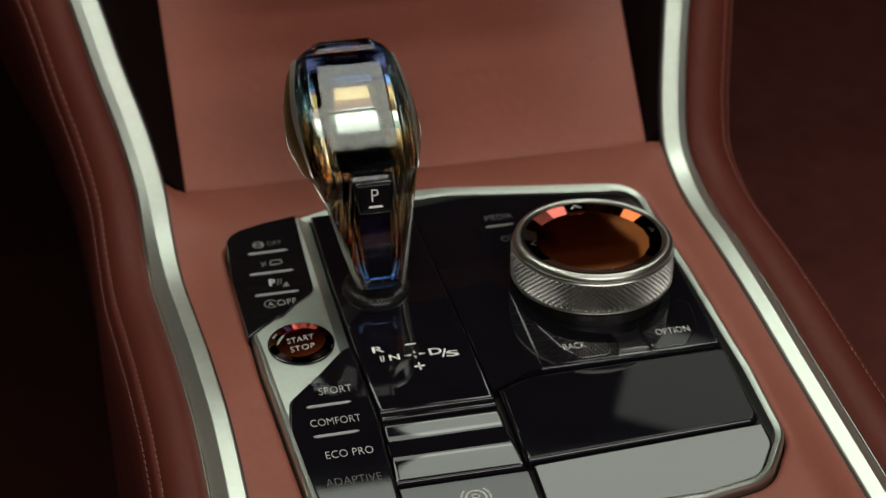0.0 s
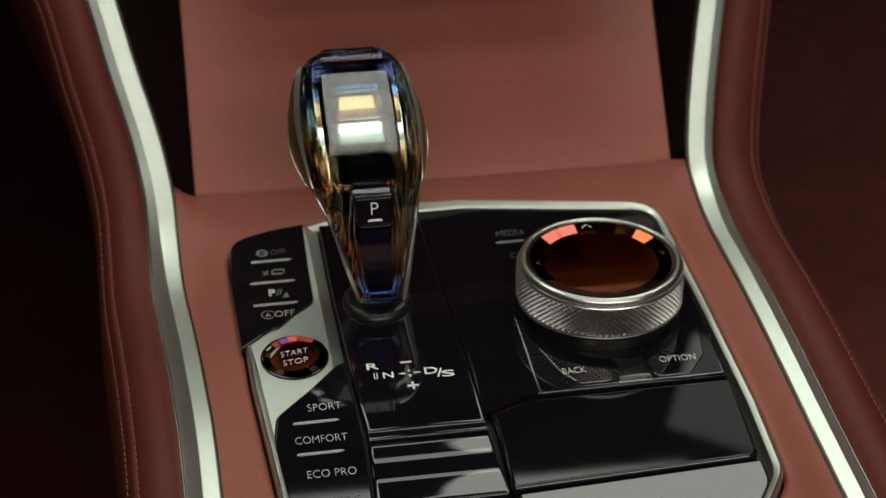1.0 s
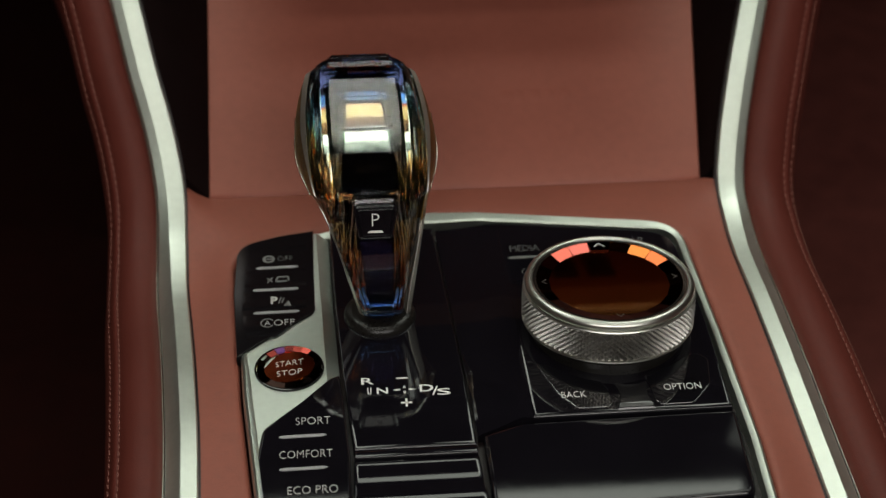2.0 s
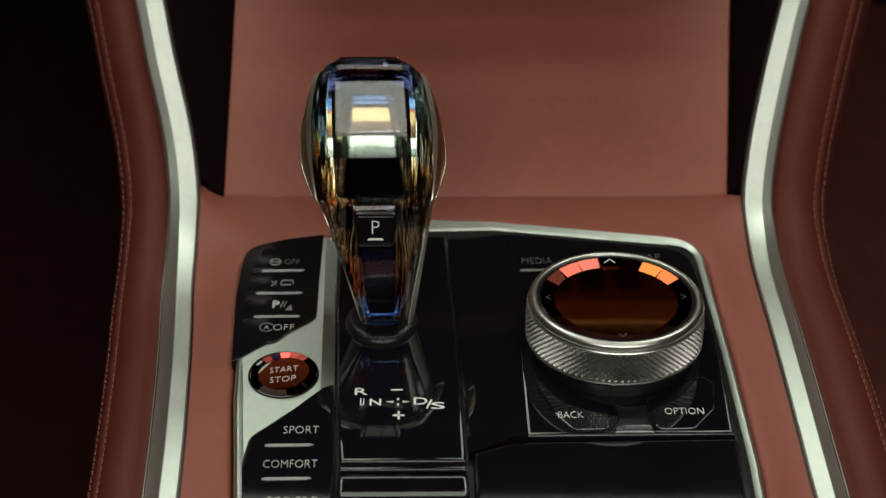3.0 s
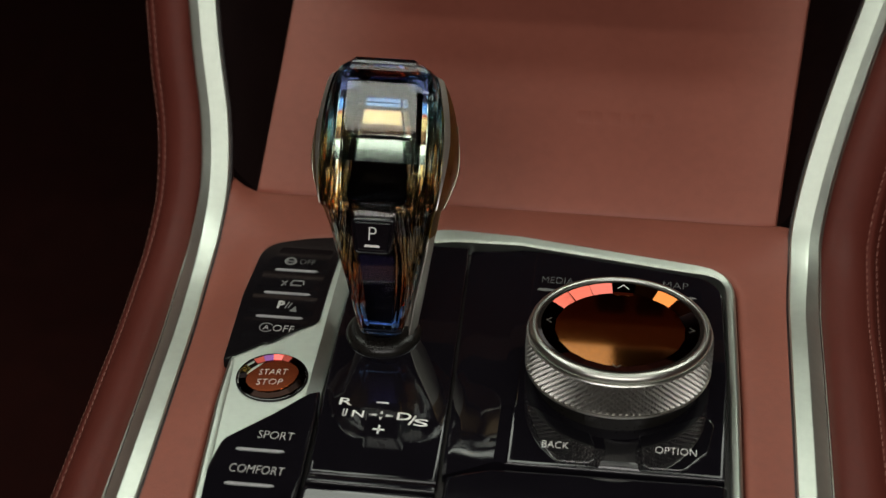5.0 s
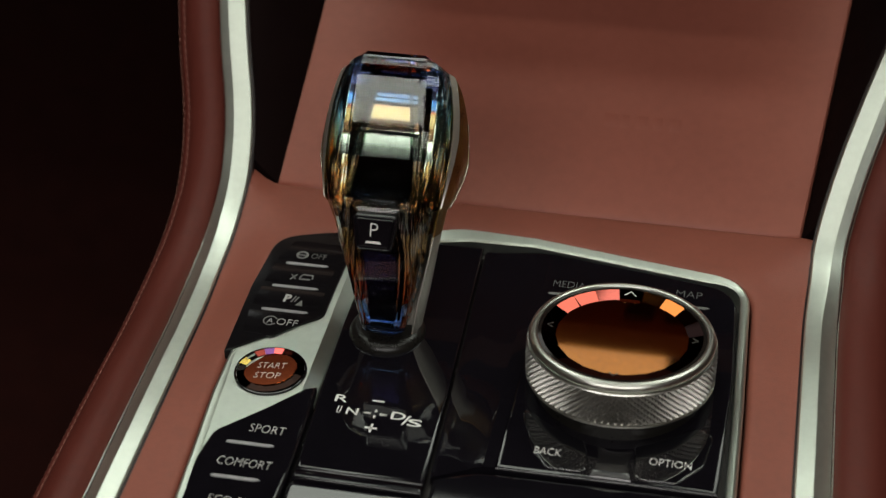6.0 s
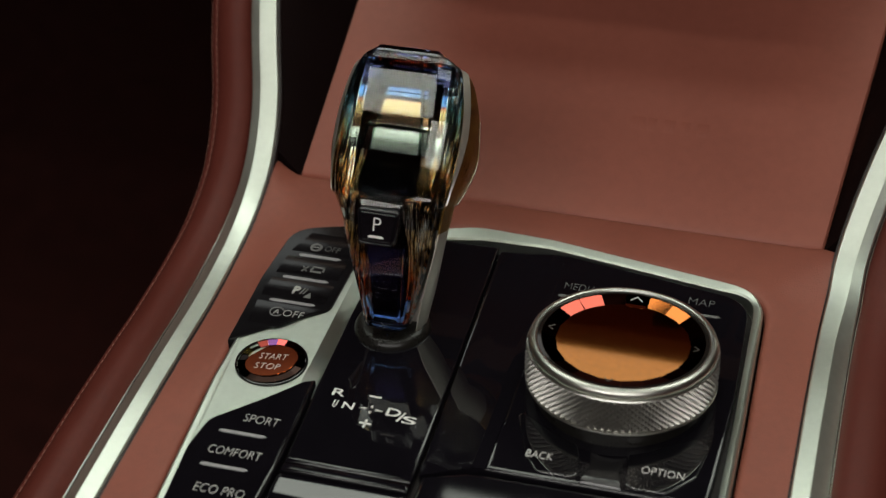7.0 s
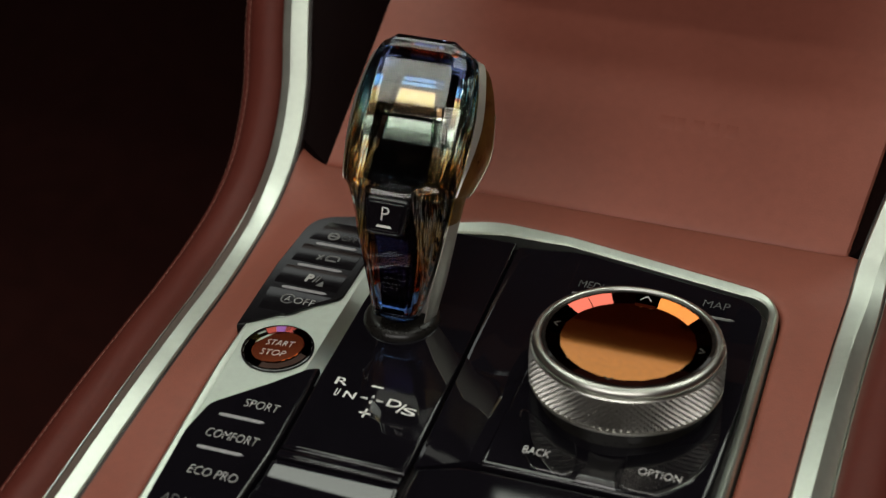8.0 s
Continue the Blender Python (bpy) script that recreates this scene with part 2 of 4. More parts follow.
def tube(points, radius, sides=8):
    pts = [Vector(p) for p in points]
    rings = []
    for i, p in enumerate(pts):
        t = (pts[min(i + 1, len(pts) - 1)] - pts[max(i - 1, 0)]).normalized()
        u = t.cross(Vector((0.3, 0.2, 1))).normalized()
        v = t.cross(u)
        r = radius(i / (len(pts) - 1)) if callable(radius) else radius
        rings.append([tuple(p + (u * math.cos(2 * math.pi * k / sides) + v * math.sin(2 * math.pi * k / sides)) * r) for k in range(sides)])
    return loft(rings)


def box(x0, x1, y0, y1, z0, z1):
    bm = bmesh.new()
    bmesh.ops.create_cube(bm, size=1.0)
    for v in bm.verts:
        v.co = Vector((x0 + (v.co.x + 0.5) * (x1 - x0), y0 + (v.co.y + 0.5) * (y1 - y0), z0 + (v.co.z + 0.5) * (z1 - z0)))
    return bm


def bars(quads, z, thick=0.12):
    """Flat printed strokes, each given by its corner points."""
    bm = bmesh.new()
    for q in quads:
        lo = [bm.verts.new((x, y, z)) for x, y in q]
        hi = [bm.verts.new((x, y, z + thick)) for x, y in q]
        n = len(q)
        bm.faces.new(hi)
        for i in range(n):
            bm.faces.new((lo[i], lo[(i + 1) % n], hi[(i + 1) % n], hi[i]))
    return bm


def stroke(a, b, w):
    a, b = Vector(a), Vector(b)
    t = (b - a).normalized()
    s = Vector((-t.y, t.x)) * (w / 2)
    return [tuple(a - s), tuple(b - s), tuple(b + s), tuple(a + s)]


def arc_strokes(cx, cy, r, w, a0, a1, n=12):
    out = []
    for k in range(n):
        p, q = (radians(a0 + (a1 - a0) * (k + i) / n) for i in (0, 1))
        out.append([(cx + (r - w / 2) * math.cos(p), cy + (r - w / 2) * math.sin(p)), (cx + (r + w / 2) * math.cos(p), cy + (r + w / 2) * math.sin(p)),
                    (cx + (r + w / 2) * math.cos(q), cy + (r + w / 2) * math.sin(q)), (cx + (r - w / 2) * math.cos(q), cy + (r - w / 2) * math.sin(q))])
    return out


def word(text, x0, x1, y0, y1, z, material, parent, name="lettering", label="", bold=-0.018, slant=0.0):
    """Printed letters that fill a rectangle."""
    cu = bpy.data.curves.new("letters", "FONT")
    cu.body, cu.size, cu.offset, cu.shear = text, 1.0, bold, slant
    cu.extrude, cu.resolution_u = 0.01, 3
    ob = bpy.data.objects.new("letters", cu)
    scene.collection.objects.link(ob)
    me = bpy.data.meshes.new_from_object(ob.evaluated_get(bpy.context.evaluated_depsgraph_get()))
    bpy.data.objects.remove(ob)
    bpy.data.curves.remove(cu)
    co = [v.co.copy() for v in me.vertices]
    xs, ys = [c.x for c in co], [c.y for c in co]
    lx, hx, ly, hy = min(xs), max(xs), min(ys), max(ys)
    for v in me.vertices:
        v.co = Vector(((x0 + (v.co.x - lx) / (hx - lx) * (x1 - x0)) * MM, (y0 + (v.co.y - ly) / (hy - ly) * (y1 - y0)) * MM, (z + (0.12 if v.co.z > 0 else 0)) * MM))
    me.materials.append(material)
    out = new(name, me)
    out.parent = parent
    if label:
        tagged(out, label)
    return out


# ---- the console: leather top, metal strips, bolsters ----
LEFT_STRIP = smooth_path([(-59.8, -170, -6.6), (-61.6, -66, -0.6), (-63.9, -22, -1.9), (-66.3, 8, -4.8), (-68.7, 34, -6.2), (-69.5, 57, -2.9), (-70.2, 76, 5.9), (-73.7, 95, 18.7), (-79.8, 114, 35.9), (-88.2, 142, 60.8), (-103.3, 180, 90.3), (-117.9, 220, 119.4)])
RIGHT_STRIP = smooth_path([(121.2, -170, -8.5), (119.9, -66, -4.5), (119.5, -22, -2.8), (119.3, 10, -2.8), (119.4, 40, -4.4), (120.0, 60, -3.4), (120.5, 75, 1.6), (123.6, 90, 12.8), (128.4, 106, 25.6), (136.0, 128, 41.6), (149.7, 165, 68.7), (164.2, 205, 97.6)])


def along(path, y):
    """Where a strip's path stands at a given y: its x and z."""
    ys = [p.y for p in path]
    return float(np.interp(y, ys, [p.x for p in path])), float(np.interp(y, ys, [p.z for p in path]))


def leather_z(x, y):
    """The console's leather lies level round the panel and bends to the strips."""
    for path, start, side in ((LEFT_STRIP, -46.0, -1), (RIGHT_STRIP, 102.0, 1)):
        if (x - start) * side > 0:
            ax, az = along(path, min(y, 74.0))
            f = min(1.0, (x - start) / (ax - start)) ** (1 + max(0.0, y - 55) / 7)
            return -1.2 + (az + 0.7) * f * f * (3 - 2 * f)
    return -1.2


def swept(path, section, side):
    """Carries a section (outward, up) along a strip's path. Outward is side times x."""
    rings = []
    for i, p in enumerate(path):
        t = (path[min(i + 1, len(path) - 1)] - path[max(i - 1, 0)]).normalized()
        out = Vector((side, 0, 0))
        out = (out - t * out.dot(t)).normalized()
        up = t.cross(out) * -side
        if up.z < 0:
            up = -up
        rings.append([tuple(p + out * u + up * w) for u, w in (section(p) if callable(section) else section)])
    return loft(rings)


OUT = fillet([(-52.4, 45.2), (-36, 53.4), (8, 63.8), (32, 62.6), (101.9, 51.6), (103.8, -10), (104.6, -60), (103.4, -92), (91.6, -110), (70, -114), (-28, -114), (-43.2, -100), (-49.2, -30)],
             [9, 20, 30, 30, 15, 40, 30, 16, 16, 20, 18, 12, 30], 8)


def resampled(outline, gap):
    """The same closed outline with points at even distances."""
    pts = [Vector(p) for p in outline]
    sides = list(zip(pts, pts[1:] + pts[:1]))
    total = sum((b - a).length for a, b in sides)
    n, run, out, k = int(total / gap), 0.0, [], 0
    for a, b in sides:
        length = (b - a).length
        while k < n and k * total / n < run + length:
            out.append(tuple(a.lerp(b, (k * total / n - run) / length)))
            k += 1
        run += length
    return out


def leather_border(px, py):
    """Where a line from the panel's middle through a point meets the strips or the leather's ends."""
    ox, oy = 27.0, -25.0
    lo, hi = 1.0, 12.0
    for _ in range(40):
        f = (lo + hi) / 2
        x, y = ox + (px - ox) * f, oy + (py - oy) * f
        held = -178 < y < 79.6 and along(LEFT_STRIP, y)[0] + 0.75 < x < along(RIGHT_STRIP, y)[0] - 0.75
        lo, hi = (f, hi) if held else (lo, f)
    return ox + (px - ox) * lo, oy + (py - oy) * lo


def console_leather():
    """The top's leather, from its edge turned down round the panel out to the strips."""
    dense = resampled(OUT, 2.0)
    rings = [[(x, y, leather_z(x, y) + z) for x, y in inset(dense, -d)] for d, z in ((0.6, -3.5), (0.75, -1.8), (1.1, -1.1), (1.7, -0.55), (2.5, -0.2), (3.8, -0.03), (6.0, 0.0))]
    near = [(x, y) for x, y, z in rings[-1]]
    far = [leather_border(x, y) for x, y in near]
    for k in range(1, 15):
        rings.append([(x + (u - x) * k / 14, y + (v - y) * k / 14, leather_z(x + (u - x) * k / 14, y + (v - y) * k / 14)) for (x, y), (u, v) in zip(near, far)])
    for out, drop in ((0.3, 0.12), (0.5, 0.5), (0.6, 4.0)):
        ring = []
        for x, y in far:
            back = y > 79.4
            ring.append((x + (0 if back else math.copysign(out, x - 27)), y + (out * 1.8 if back else 0), leather_z(x, y) - drop * (1.4 if back else 1)))
        rings.append(ring)
    return loft(rings, ends=False)


console = thing("console", "brown leather centre console with satin metal edge strips", "car console", kind="structure")
part("leather_top", console_leather(), LEATHER, console, "smooth brown leather top", smooth=40)

# raised leather panel behind the controls, rising to the dashboard
rows = []
for y, z in ([(81.2, -6), (80.6, -3.0), (81.0, -1.6), (82.4, -0.6), (85, 0.6), (100, 8.0), (130, 22.5), (170, 43), (220, 70), (280, 104)]):
    w0, w1 = -62.4, 116.2 + max(0, y - 82) * 0.11
    rows.append([(w0, y, z - 1.5)] + [(w0 + 0.6 + (w1 - w0 - 1.2) * i / 12, y, z) for i in range(13)] + [(w1, y, z - 1.5)])
part("storage_cover", loft(rows, closed=False, ends=False), LEATHER_BACK, console, "sloping brown leather storage cover", smooth=50)
# faint embossed mark on the cover, too shallow to read
emboss = bmesh.new()
for i, w in enumerate((5, 3.4, 4.2, 3.6, 4.4)):
    x = 46 + i * 5.6
    low, high = [[(x + d, 113 + d), (x + w - d, 113 + d), (x + w - d, 118 - d), (x + d, 118 - d)] for d in (0.0, 0.7)]
    a = [emboss.verts.new((u, v, 7.95 + 0.48333 * (v - 100))) for u, v in low]
    b = [emboss.verts.new((u, v, 8.16 + 0.48333 * (v - 100))) for u, v in high]
    emboss.faces.new(b)
    for k in range(4):
        emboss.faces.new((a[k], a[(k + 1) % 4], b[(k + 1) % 4], b[k]))
part("embossed_mark", emboss, LEATHER_BACK, console, "faint embossed mark in the leather", smooth=60)

# the strip shows two facets beside the controls and opens into one broad face where it climbs
STRIP_LOW = [(0, -3), (0, 0.1), (0.4, 0.6), (4.9, 1.35), (5.2, 1.25), (9.5, -2.0), (9.9, -2.6), (9.9, -5)]
STRIP_HIGH = [(0, -3), (0, 0.0), (0.5, 0.6), (4.6, 1.1), (6.4, 1.1), (9.4, 0.1), (9.9, -0.6), (9.9, -5)]
GROOVE = [(-0.7, -3.2), (-0.7, -0.5), (0.05, -0.3), (0.05, -3.2)]


def strip_section(p):
    f = min(1.0, max(0.0, (p.y - 30) / 55))
    f = f * f * (3 - 2 * f)
    return [(a + (c - a) * f, b + (d - b) * f) for (a, b), (c, d) in zip(STRIP_LOW, STRIP_HIGH)]


def shoulder(wide):
    """Section of a bolster: a soft roll beside the strip, a raised welt between two seams, then a fall outward."""
    roll = [(11.0, -1.2), (12.6, 0.5), (14.8, 1.3), (17.2, 1.2), (19.8, 0.2), (22.0, -1.4), (23.0, -2.6), (23.6, -3.4), (24.3, -3.4), (25.2, -4.4), (26.2, -6.4), (26.5, -7.8), (27.3, -8.6), (28.4, -12.5), (29.4, -19), (30.0, -30), (30.4, -50), (30.4, -130)]
    if wide > 1.1:
        roll = roll[:13] + [(29.2, -15), (31.2, -23), (33.4, -36), (36.0, -60), (39, -130)]
    return [(9.6, -7), (10.1, -3.4)] + [(11 + (u - 11) * wide, w) for u, w in roll] + [(11, -130)]


def seam_path(path, side, u, w):
    pts = []
    for i, p in enumerate(path):
        t = (path[min(i + 1, len(path) - 1)] - path[max(i - 1, 0)]).normalized()
        out = Vector((side, 0, 0))
        out = (out - t * out.dot(t)).normalized()
        up = t.cross(out) * -side
        pts.append(p + out * u + (up if up.z > 0 else -up) * w)
    return pts


for side, path, wide in ((-1, LEFT_STRIP, 1.0), (1, RIGHT_STRIP, 1.15)):
    part("edge_strip", swept(path, strip_section, side), STRIP_SATIN, console, "satin aluminium edge strip", smooth=18)
    part("edge_joint", swept(path, GROOVE, side), BLACK, console, "dark joint beside the strip")
    lip = [(10.25, -3.6), (10.25, -2.5), (10.4, -2.4), (10.6, -2.5), (10.6, -3.6)]
    part("bright_lip", swept(path, lip, side), SATIN, console, "thin bright metal lip", smooth=40)
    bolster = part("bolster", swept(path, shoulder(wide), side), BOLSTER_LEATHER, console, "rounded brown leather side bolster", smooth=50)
    # a seam on either side of the welt
    seam = bmesh.new()
    for u, w in ((11 + 12.4 * wide, -3.1), (11 + 15.8 * wide, -8.0)):
        pts = seam_path(path, side, u, w)
        run, stitch = 0.0, 3.0
        for a, b in zip(pts, pts[1:]):
            d = (b - a).normalized()
            length = (b - a).length
            while run < length:
                s, e = a + d * run, a + d * (run + 2.0) + Vector((side * 0.25, 0, 0))
                w2 = Vector((side * 0.24, 0, 0))
                lift = Vector((0, 0, 0.4))
                vs = [seam.verts.new(q) for q in (s - w2, e - w2, e + w2, s + w2, (s + e) / 2 + lift)]
                for q in ((0, 1, 4), (1, 2, 4), (2, 3, 4), (3, 0, 4)):
                    seam.faces.new([vs[k] for k in q])
                run += stitch
            run -= length
    stitches = part("stitching", seam, THREAD, bolster, "double row of light thread")
    tagged(stitches, kind="stuff")

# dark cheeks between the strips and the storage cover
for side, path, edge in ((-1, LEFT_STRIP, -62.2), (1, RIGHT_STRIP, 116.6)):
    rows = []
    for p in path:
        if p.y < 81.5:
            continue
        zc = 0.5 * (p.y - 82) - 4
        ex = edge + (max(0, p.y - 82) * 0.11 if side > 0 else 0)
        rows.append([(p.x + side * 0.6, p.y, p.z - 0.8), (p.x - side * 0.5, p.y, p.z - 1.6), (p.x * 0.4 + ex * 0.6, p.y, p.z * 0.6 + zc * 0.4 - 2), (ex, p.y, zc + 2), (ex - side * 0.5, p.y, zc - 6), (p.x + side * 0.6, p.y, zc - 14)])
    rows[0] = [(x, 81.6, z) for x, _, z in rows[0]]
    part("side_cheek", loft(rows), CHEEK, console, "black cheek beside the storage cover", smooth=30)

# ---- the control panel: metal frame and glossy black fields ----
panel = thing("control_panel", "black gloss control panel in a satin metal frame", "control panel")
widths = []
for x, y in OUT:
    if y > 36 and x > -20:
        w = 3.1 + 1.9 * min(1.0, max(0.0, (101 - x) / 12)) + 3.0 * min(1.0, max(0.0, (35 - x) / 40))
    else:
        w = 3.1
    widths.append(w)
INNER = inset(OUT, widths)


def dip(x, y):
    """The frame dives under the upper key block."""
    return 2.6 * min(1.0, max(0.0, (y + 15) / 4)) * min(1.0, max(0.0, (-26 - x) / 3))


rings = []
for z, ring in ((-8, OUT), (-0.6, OUT), (0.5, inset(OUT, 0.5)), (1.0, inset(OUT, 1.2)), (0.7, inset(OUT, [w - 0.9 for w in widths])), (0.2, inset(OUT, [w - 0.2 for w in widths])), (-8, INNER)):
    rings.append([(x, y, z - (dip(x, y) if z > -5 else 0)) for x, y in ring])
part("frame", loft(rings, ends=False), SATIN, panel, "satin aluminium frame", smooth=20)
part("tray", slab(inset(OUT, 2.0), -9, -4.5, 0.2), BLACK, panel)

WEB = fillet([(-43.4, -95), (-20, -95), (-18.6, -40), (-19.2, -23), (-20.2, 13), (-20.6, 54.5), (-34, 51), (-47, 43), (-49, 10), (-48.6, -30)], [2, 2, 5, 5, 5, 2, 4, 6, 10, 20], 4)
WEB_TOP = [(min(x, -24.0 - (y - 13) * 0.02) if x > -24.5 else x, y) for x, y in WEB]
part("metal_web", loft([[(x, y, -4.6) for x, y in WEB], [(x, y, -2.2) for x, y in WEB], [(x, y, 0.1) for x, y in WEB_TOP]]), SATIN, panel, "satin aluminium web round the start button", smooth=15)

UPPER = fillet([(-51.2, -12.2), (-36, 1.2), (-26.0, 9.2), (-26.0, 30), (-25.6, 54.6), (-37, 52.4), (-51.6, 47.4), (-52.6, 20)], [0, 8, 5, 10, 0, 14, 16, 20], 8)
upper = part("upper_key_block", slab(UPPER, -4, 0.9, 0.3, 2), PIANO_SOFT, panel, "gloss black key block", smooth=35)
# four softly crowned keys, one between each two light bars
for y0, y1, xa, xb, xc, xd in ((35.2, 46.6, -48.6, -45.0, -28.6, -28.4), (23.0, 33.2, -49.2, -48.6, -28.6, -28.6), (10.8, 21.0, -49.6, -49.2, -28.6, -28.6), (-3.0, 8.8, -48.4, -49.6, -39.0, -28.6)):
    rows = []
    for k in range(13):
        t = k / 12
        x0, x1, y = xa + (xb - xa) * t, xc + (xd - xc) * t, y0 + (y1 - y0) * t
        h = 0.88 + 0.16 * (1 - (2 * t - 1) ** 2)
        rows.append([(x0, y, 0.5)] + [(x0 + (x1 - x0) * q / 8, y, h) for q in range(9)] + [(x1, y, 0.5)])
    part("assist_key", loft(rows), PIANO_SOFT, upper, smooth=40)
LOWER = fillet([(-19.4, -22.8), (-22.6, -24.2), (-31, -34), (-43.2, -46.4), (-45.0, -60), (-42.6, -84), (-40, -104), (-18.4, -104), (-17.4, -60), (-18.6, -34)], [0, 0, 10, 7, 10, 20, 3, 2, 10, 10], 6)
lower = part("lower_key_block", slab(LOWER, -4, 0.6, 0.9), PIANO, panel, "gloss black key block", smooth=35)

CENTRE = fillet([(-16.4, -56.8), (20.2, -56.8), (18.9, -20), (16.6, 30), (15.6, 54.5), (-20, 54), (-19.4, 10), (-18.2, -24)], [0, 0, 6, 6, 0, 0, 6, 6], 4)
centre = part("selector_field", slab(CENTRE, -4, 0.0, 1.2, edge=lambda x, y: 1.0 if y < -55 else 0.35), PIANO, panel, "gloss black gear selector field", smooth=35)
part("lid_trim", slab(fillet([(-16.4, -60.4), (20.2, -60.4), (20.2, -57.4), (-16.4, -57.4)], 0, 3), -4, 0.1, 0.9), PIANO, panel, smooth=35)
rows = []
for k in range(26):
    t = (0, 0.03, 0.06)[k] if k < 3 else 0.06 + 0.88 * (k - 2) / 21 if k < 24 else (0.97, 1.0)[k - 24]
    y = -61.0 - 27.0 * t
    h = -0.3 - 27.0 * (0.105 * t - 0.028 * (math.tanh((t - 0.46) / 0.15) + math.tanh(0.46 / 0.15)))
    end = {0: 0.8, 1: 0.15, 24: 0.15, 25: 0.8}.get(k, 0.0)
    x0, x1 = -16.6 - 0.8 * t, 20.4 + 1.8 * t
    rows.append([(x0, y, -6), (x0, y, h - 0.9), (x0 + 0.3, y, h - 0.25 - end), (x0 + 0.9, y, h - end)] + [(x0 + 0.9 + (x1 - x0 - 1.8) * q, y, h - end) for q in (0.015, 0.2, 0.4, 0.6, 0.8, 0.985)] + [(x1 - 0.9, y, h - end), (x1 - 0.3, y, h - 0.25 - end), (x1, y, h - 0.9), (x1, y, -6)])
part("centre_lid", loft(rows), PIANO, panel, "curved gloss black lid", smooth=30)
BRAKE = fillet([(-17.0, -111), (23.0, -111), (23.0, -88.8), (-17.4, -88.8)], [3, 1, 1.2, 1.2], 3)
brake = part("parking_brake_key", slab(BRAKE, -6, -2.1, 0.7), PIANO, panel, "gloss black parking brake key", smooth=35)
part("symbol", bars(arc_strokes(4.5, -97.5, 3.0, 0.7, 0, 360, 20) + [stroke((3.6, -99), (3.6, -96), 0.6), stroke((3.6, -96.2), (5.4, -96.2), 0.6), stroke((5.4, -96.2), (5.4, -97.6), 0.6), stroke((5.4, -97.6), (3.6, -97.6), 0.6)] + arc_strokes(4.5, -97.5, 4.4, 0.6, 130, 230, 8) + arc_strokes(4.5, -97.5, 4.4, 0.6, -50, 50, 8), -2.06), PRINT_GREY, brake)

# the hollow chamfer between the selector and the dial's field, then the field itself
HOLLOW = [(0.0, -4.0), (0.0, -1.3), (0.06, -1.05), (0.25, -0.8), (0.45, -0.35), (0.62, 0.15), (0.78, 0.6), (0.81, 0.69), (1.0, 0.69), (1.02, 0.69), (1.02, -4.0)]
rows = []
for y0, y1, x0 in ((-52.2, -47.0, 21.0), (-49.0, -44.0, 20.8), (-30.0, -30.0, 20.2), (0.0, 0.0, 18.9), (30.0, 30.0, 17.4), (54.0, 54.0, 16.4)):
    rows.append([(x0 + (38.0 - x0) * f, y0 + (y1 - y0) * min(1.0, f * 1.25), z) for f, z in HOLLOW])
part("chamfer", loft(rows), PIANO, panel, "hollow gloss black chamfer", smooth=9)
FIELD = fillet([(38.0, -47.0), (99.4, -46.4), (99.6, 0), (97.6, 45.2), (66, 50.4), (38.0, 54.2)], [0, 0, 20, 12, 20, 0], 8)
field = part("dial_field", slab(FIELD, -4, 0.7, 1.3, edge=lambda x, y: 1.0 if y < -45 else 0.0 if x < 40 else 0.22), PIANO, panel, "gloss black dial field", smooth=35)
BIGLID = fillet([(22.4, -87.4), (98.4, -83.6), (100.2, -47.6), (34.2, -48.8), (22.2, -53.6)], [2, 4, 2.5, 6, 0], 5)
part("storage_lid", slab(BIGLID, -4, 0.3, 1.4), PIANO, panel, "gloss black storage lid", smooth=35)
FRONT = fillet([(24.2, -111), (70, -111), (90, -106.5), (98.5, -94), (98.6, -84.6), (24.0, -88.4)], [1, 10, 12, 8, 1.2, 1.2], 5)
part("front_lid", slab(FRONT, -4, -0.6, 0.8, height=lambda x, y: 0.07 * (y + 86)), LID_GLOSS, panel, "gloss black front lid", smooth=35)

# keys beside the dial: two thin raised pads with a bright-edged saddle between them
menu_keys = []
for outline in ([(40.5, -20), (47, -37.5), (52, -44.6), (63.6, -44.4), (62.4, -36), (60.5, -30.5), (52, -27.5)], [(74.6, -30.0), (84, -26), (92.6, -20), (96.4, -24), (94.6, -36), (88, -44.4), (76.4, -44.6), (75.8, -37)]):
    menu_keys.append(part("menu_key", slab(fillet(outline, 3.0, 4), -0.5, 0.98, 0.35), KEY_GLOSS, panel, "gloss black raised menu key", smooth=40))
rows = []
flange = [(-43.6 - 2.6 * math.sin(radians(a)), -0.7 + 2.6 * math.cos(radians(a)), 4.8 + a / 60) for a in (66, 58, 50, 42, 34, 26, 18, 10)]
for y, z, w in (*flange, (-43.2, 1.86, 4.7), (-40.0, 1.45, 4.1), (-36.5, 1.0, 4.4), (-33.5, 0.75, 5.2)):
    rows.append([(70.0 - w, y, 0.1), (70.0 - w, y, z - 0.15), (70.0 - w + 0.4, y, z)] + [(70.0 - w * 0.4, y, z - 0.12), (70.0 + w * 0.4, y, z - 0.12)] + [(70.0 + w - 0.4, y, z), (70.0 + w, y, z - 0.15), (70.0 + w, y, 0.1)])
part("saddle", loft(rows), SADDLE, panel, "gloss black ridge between the menu keys", smooth=25)

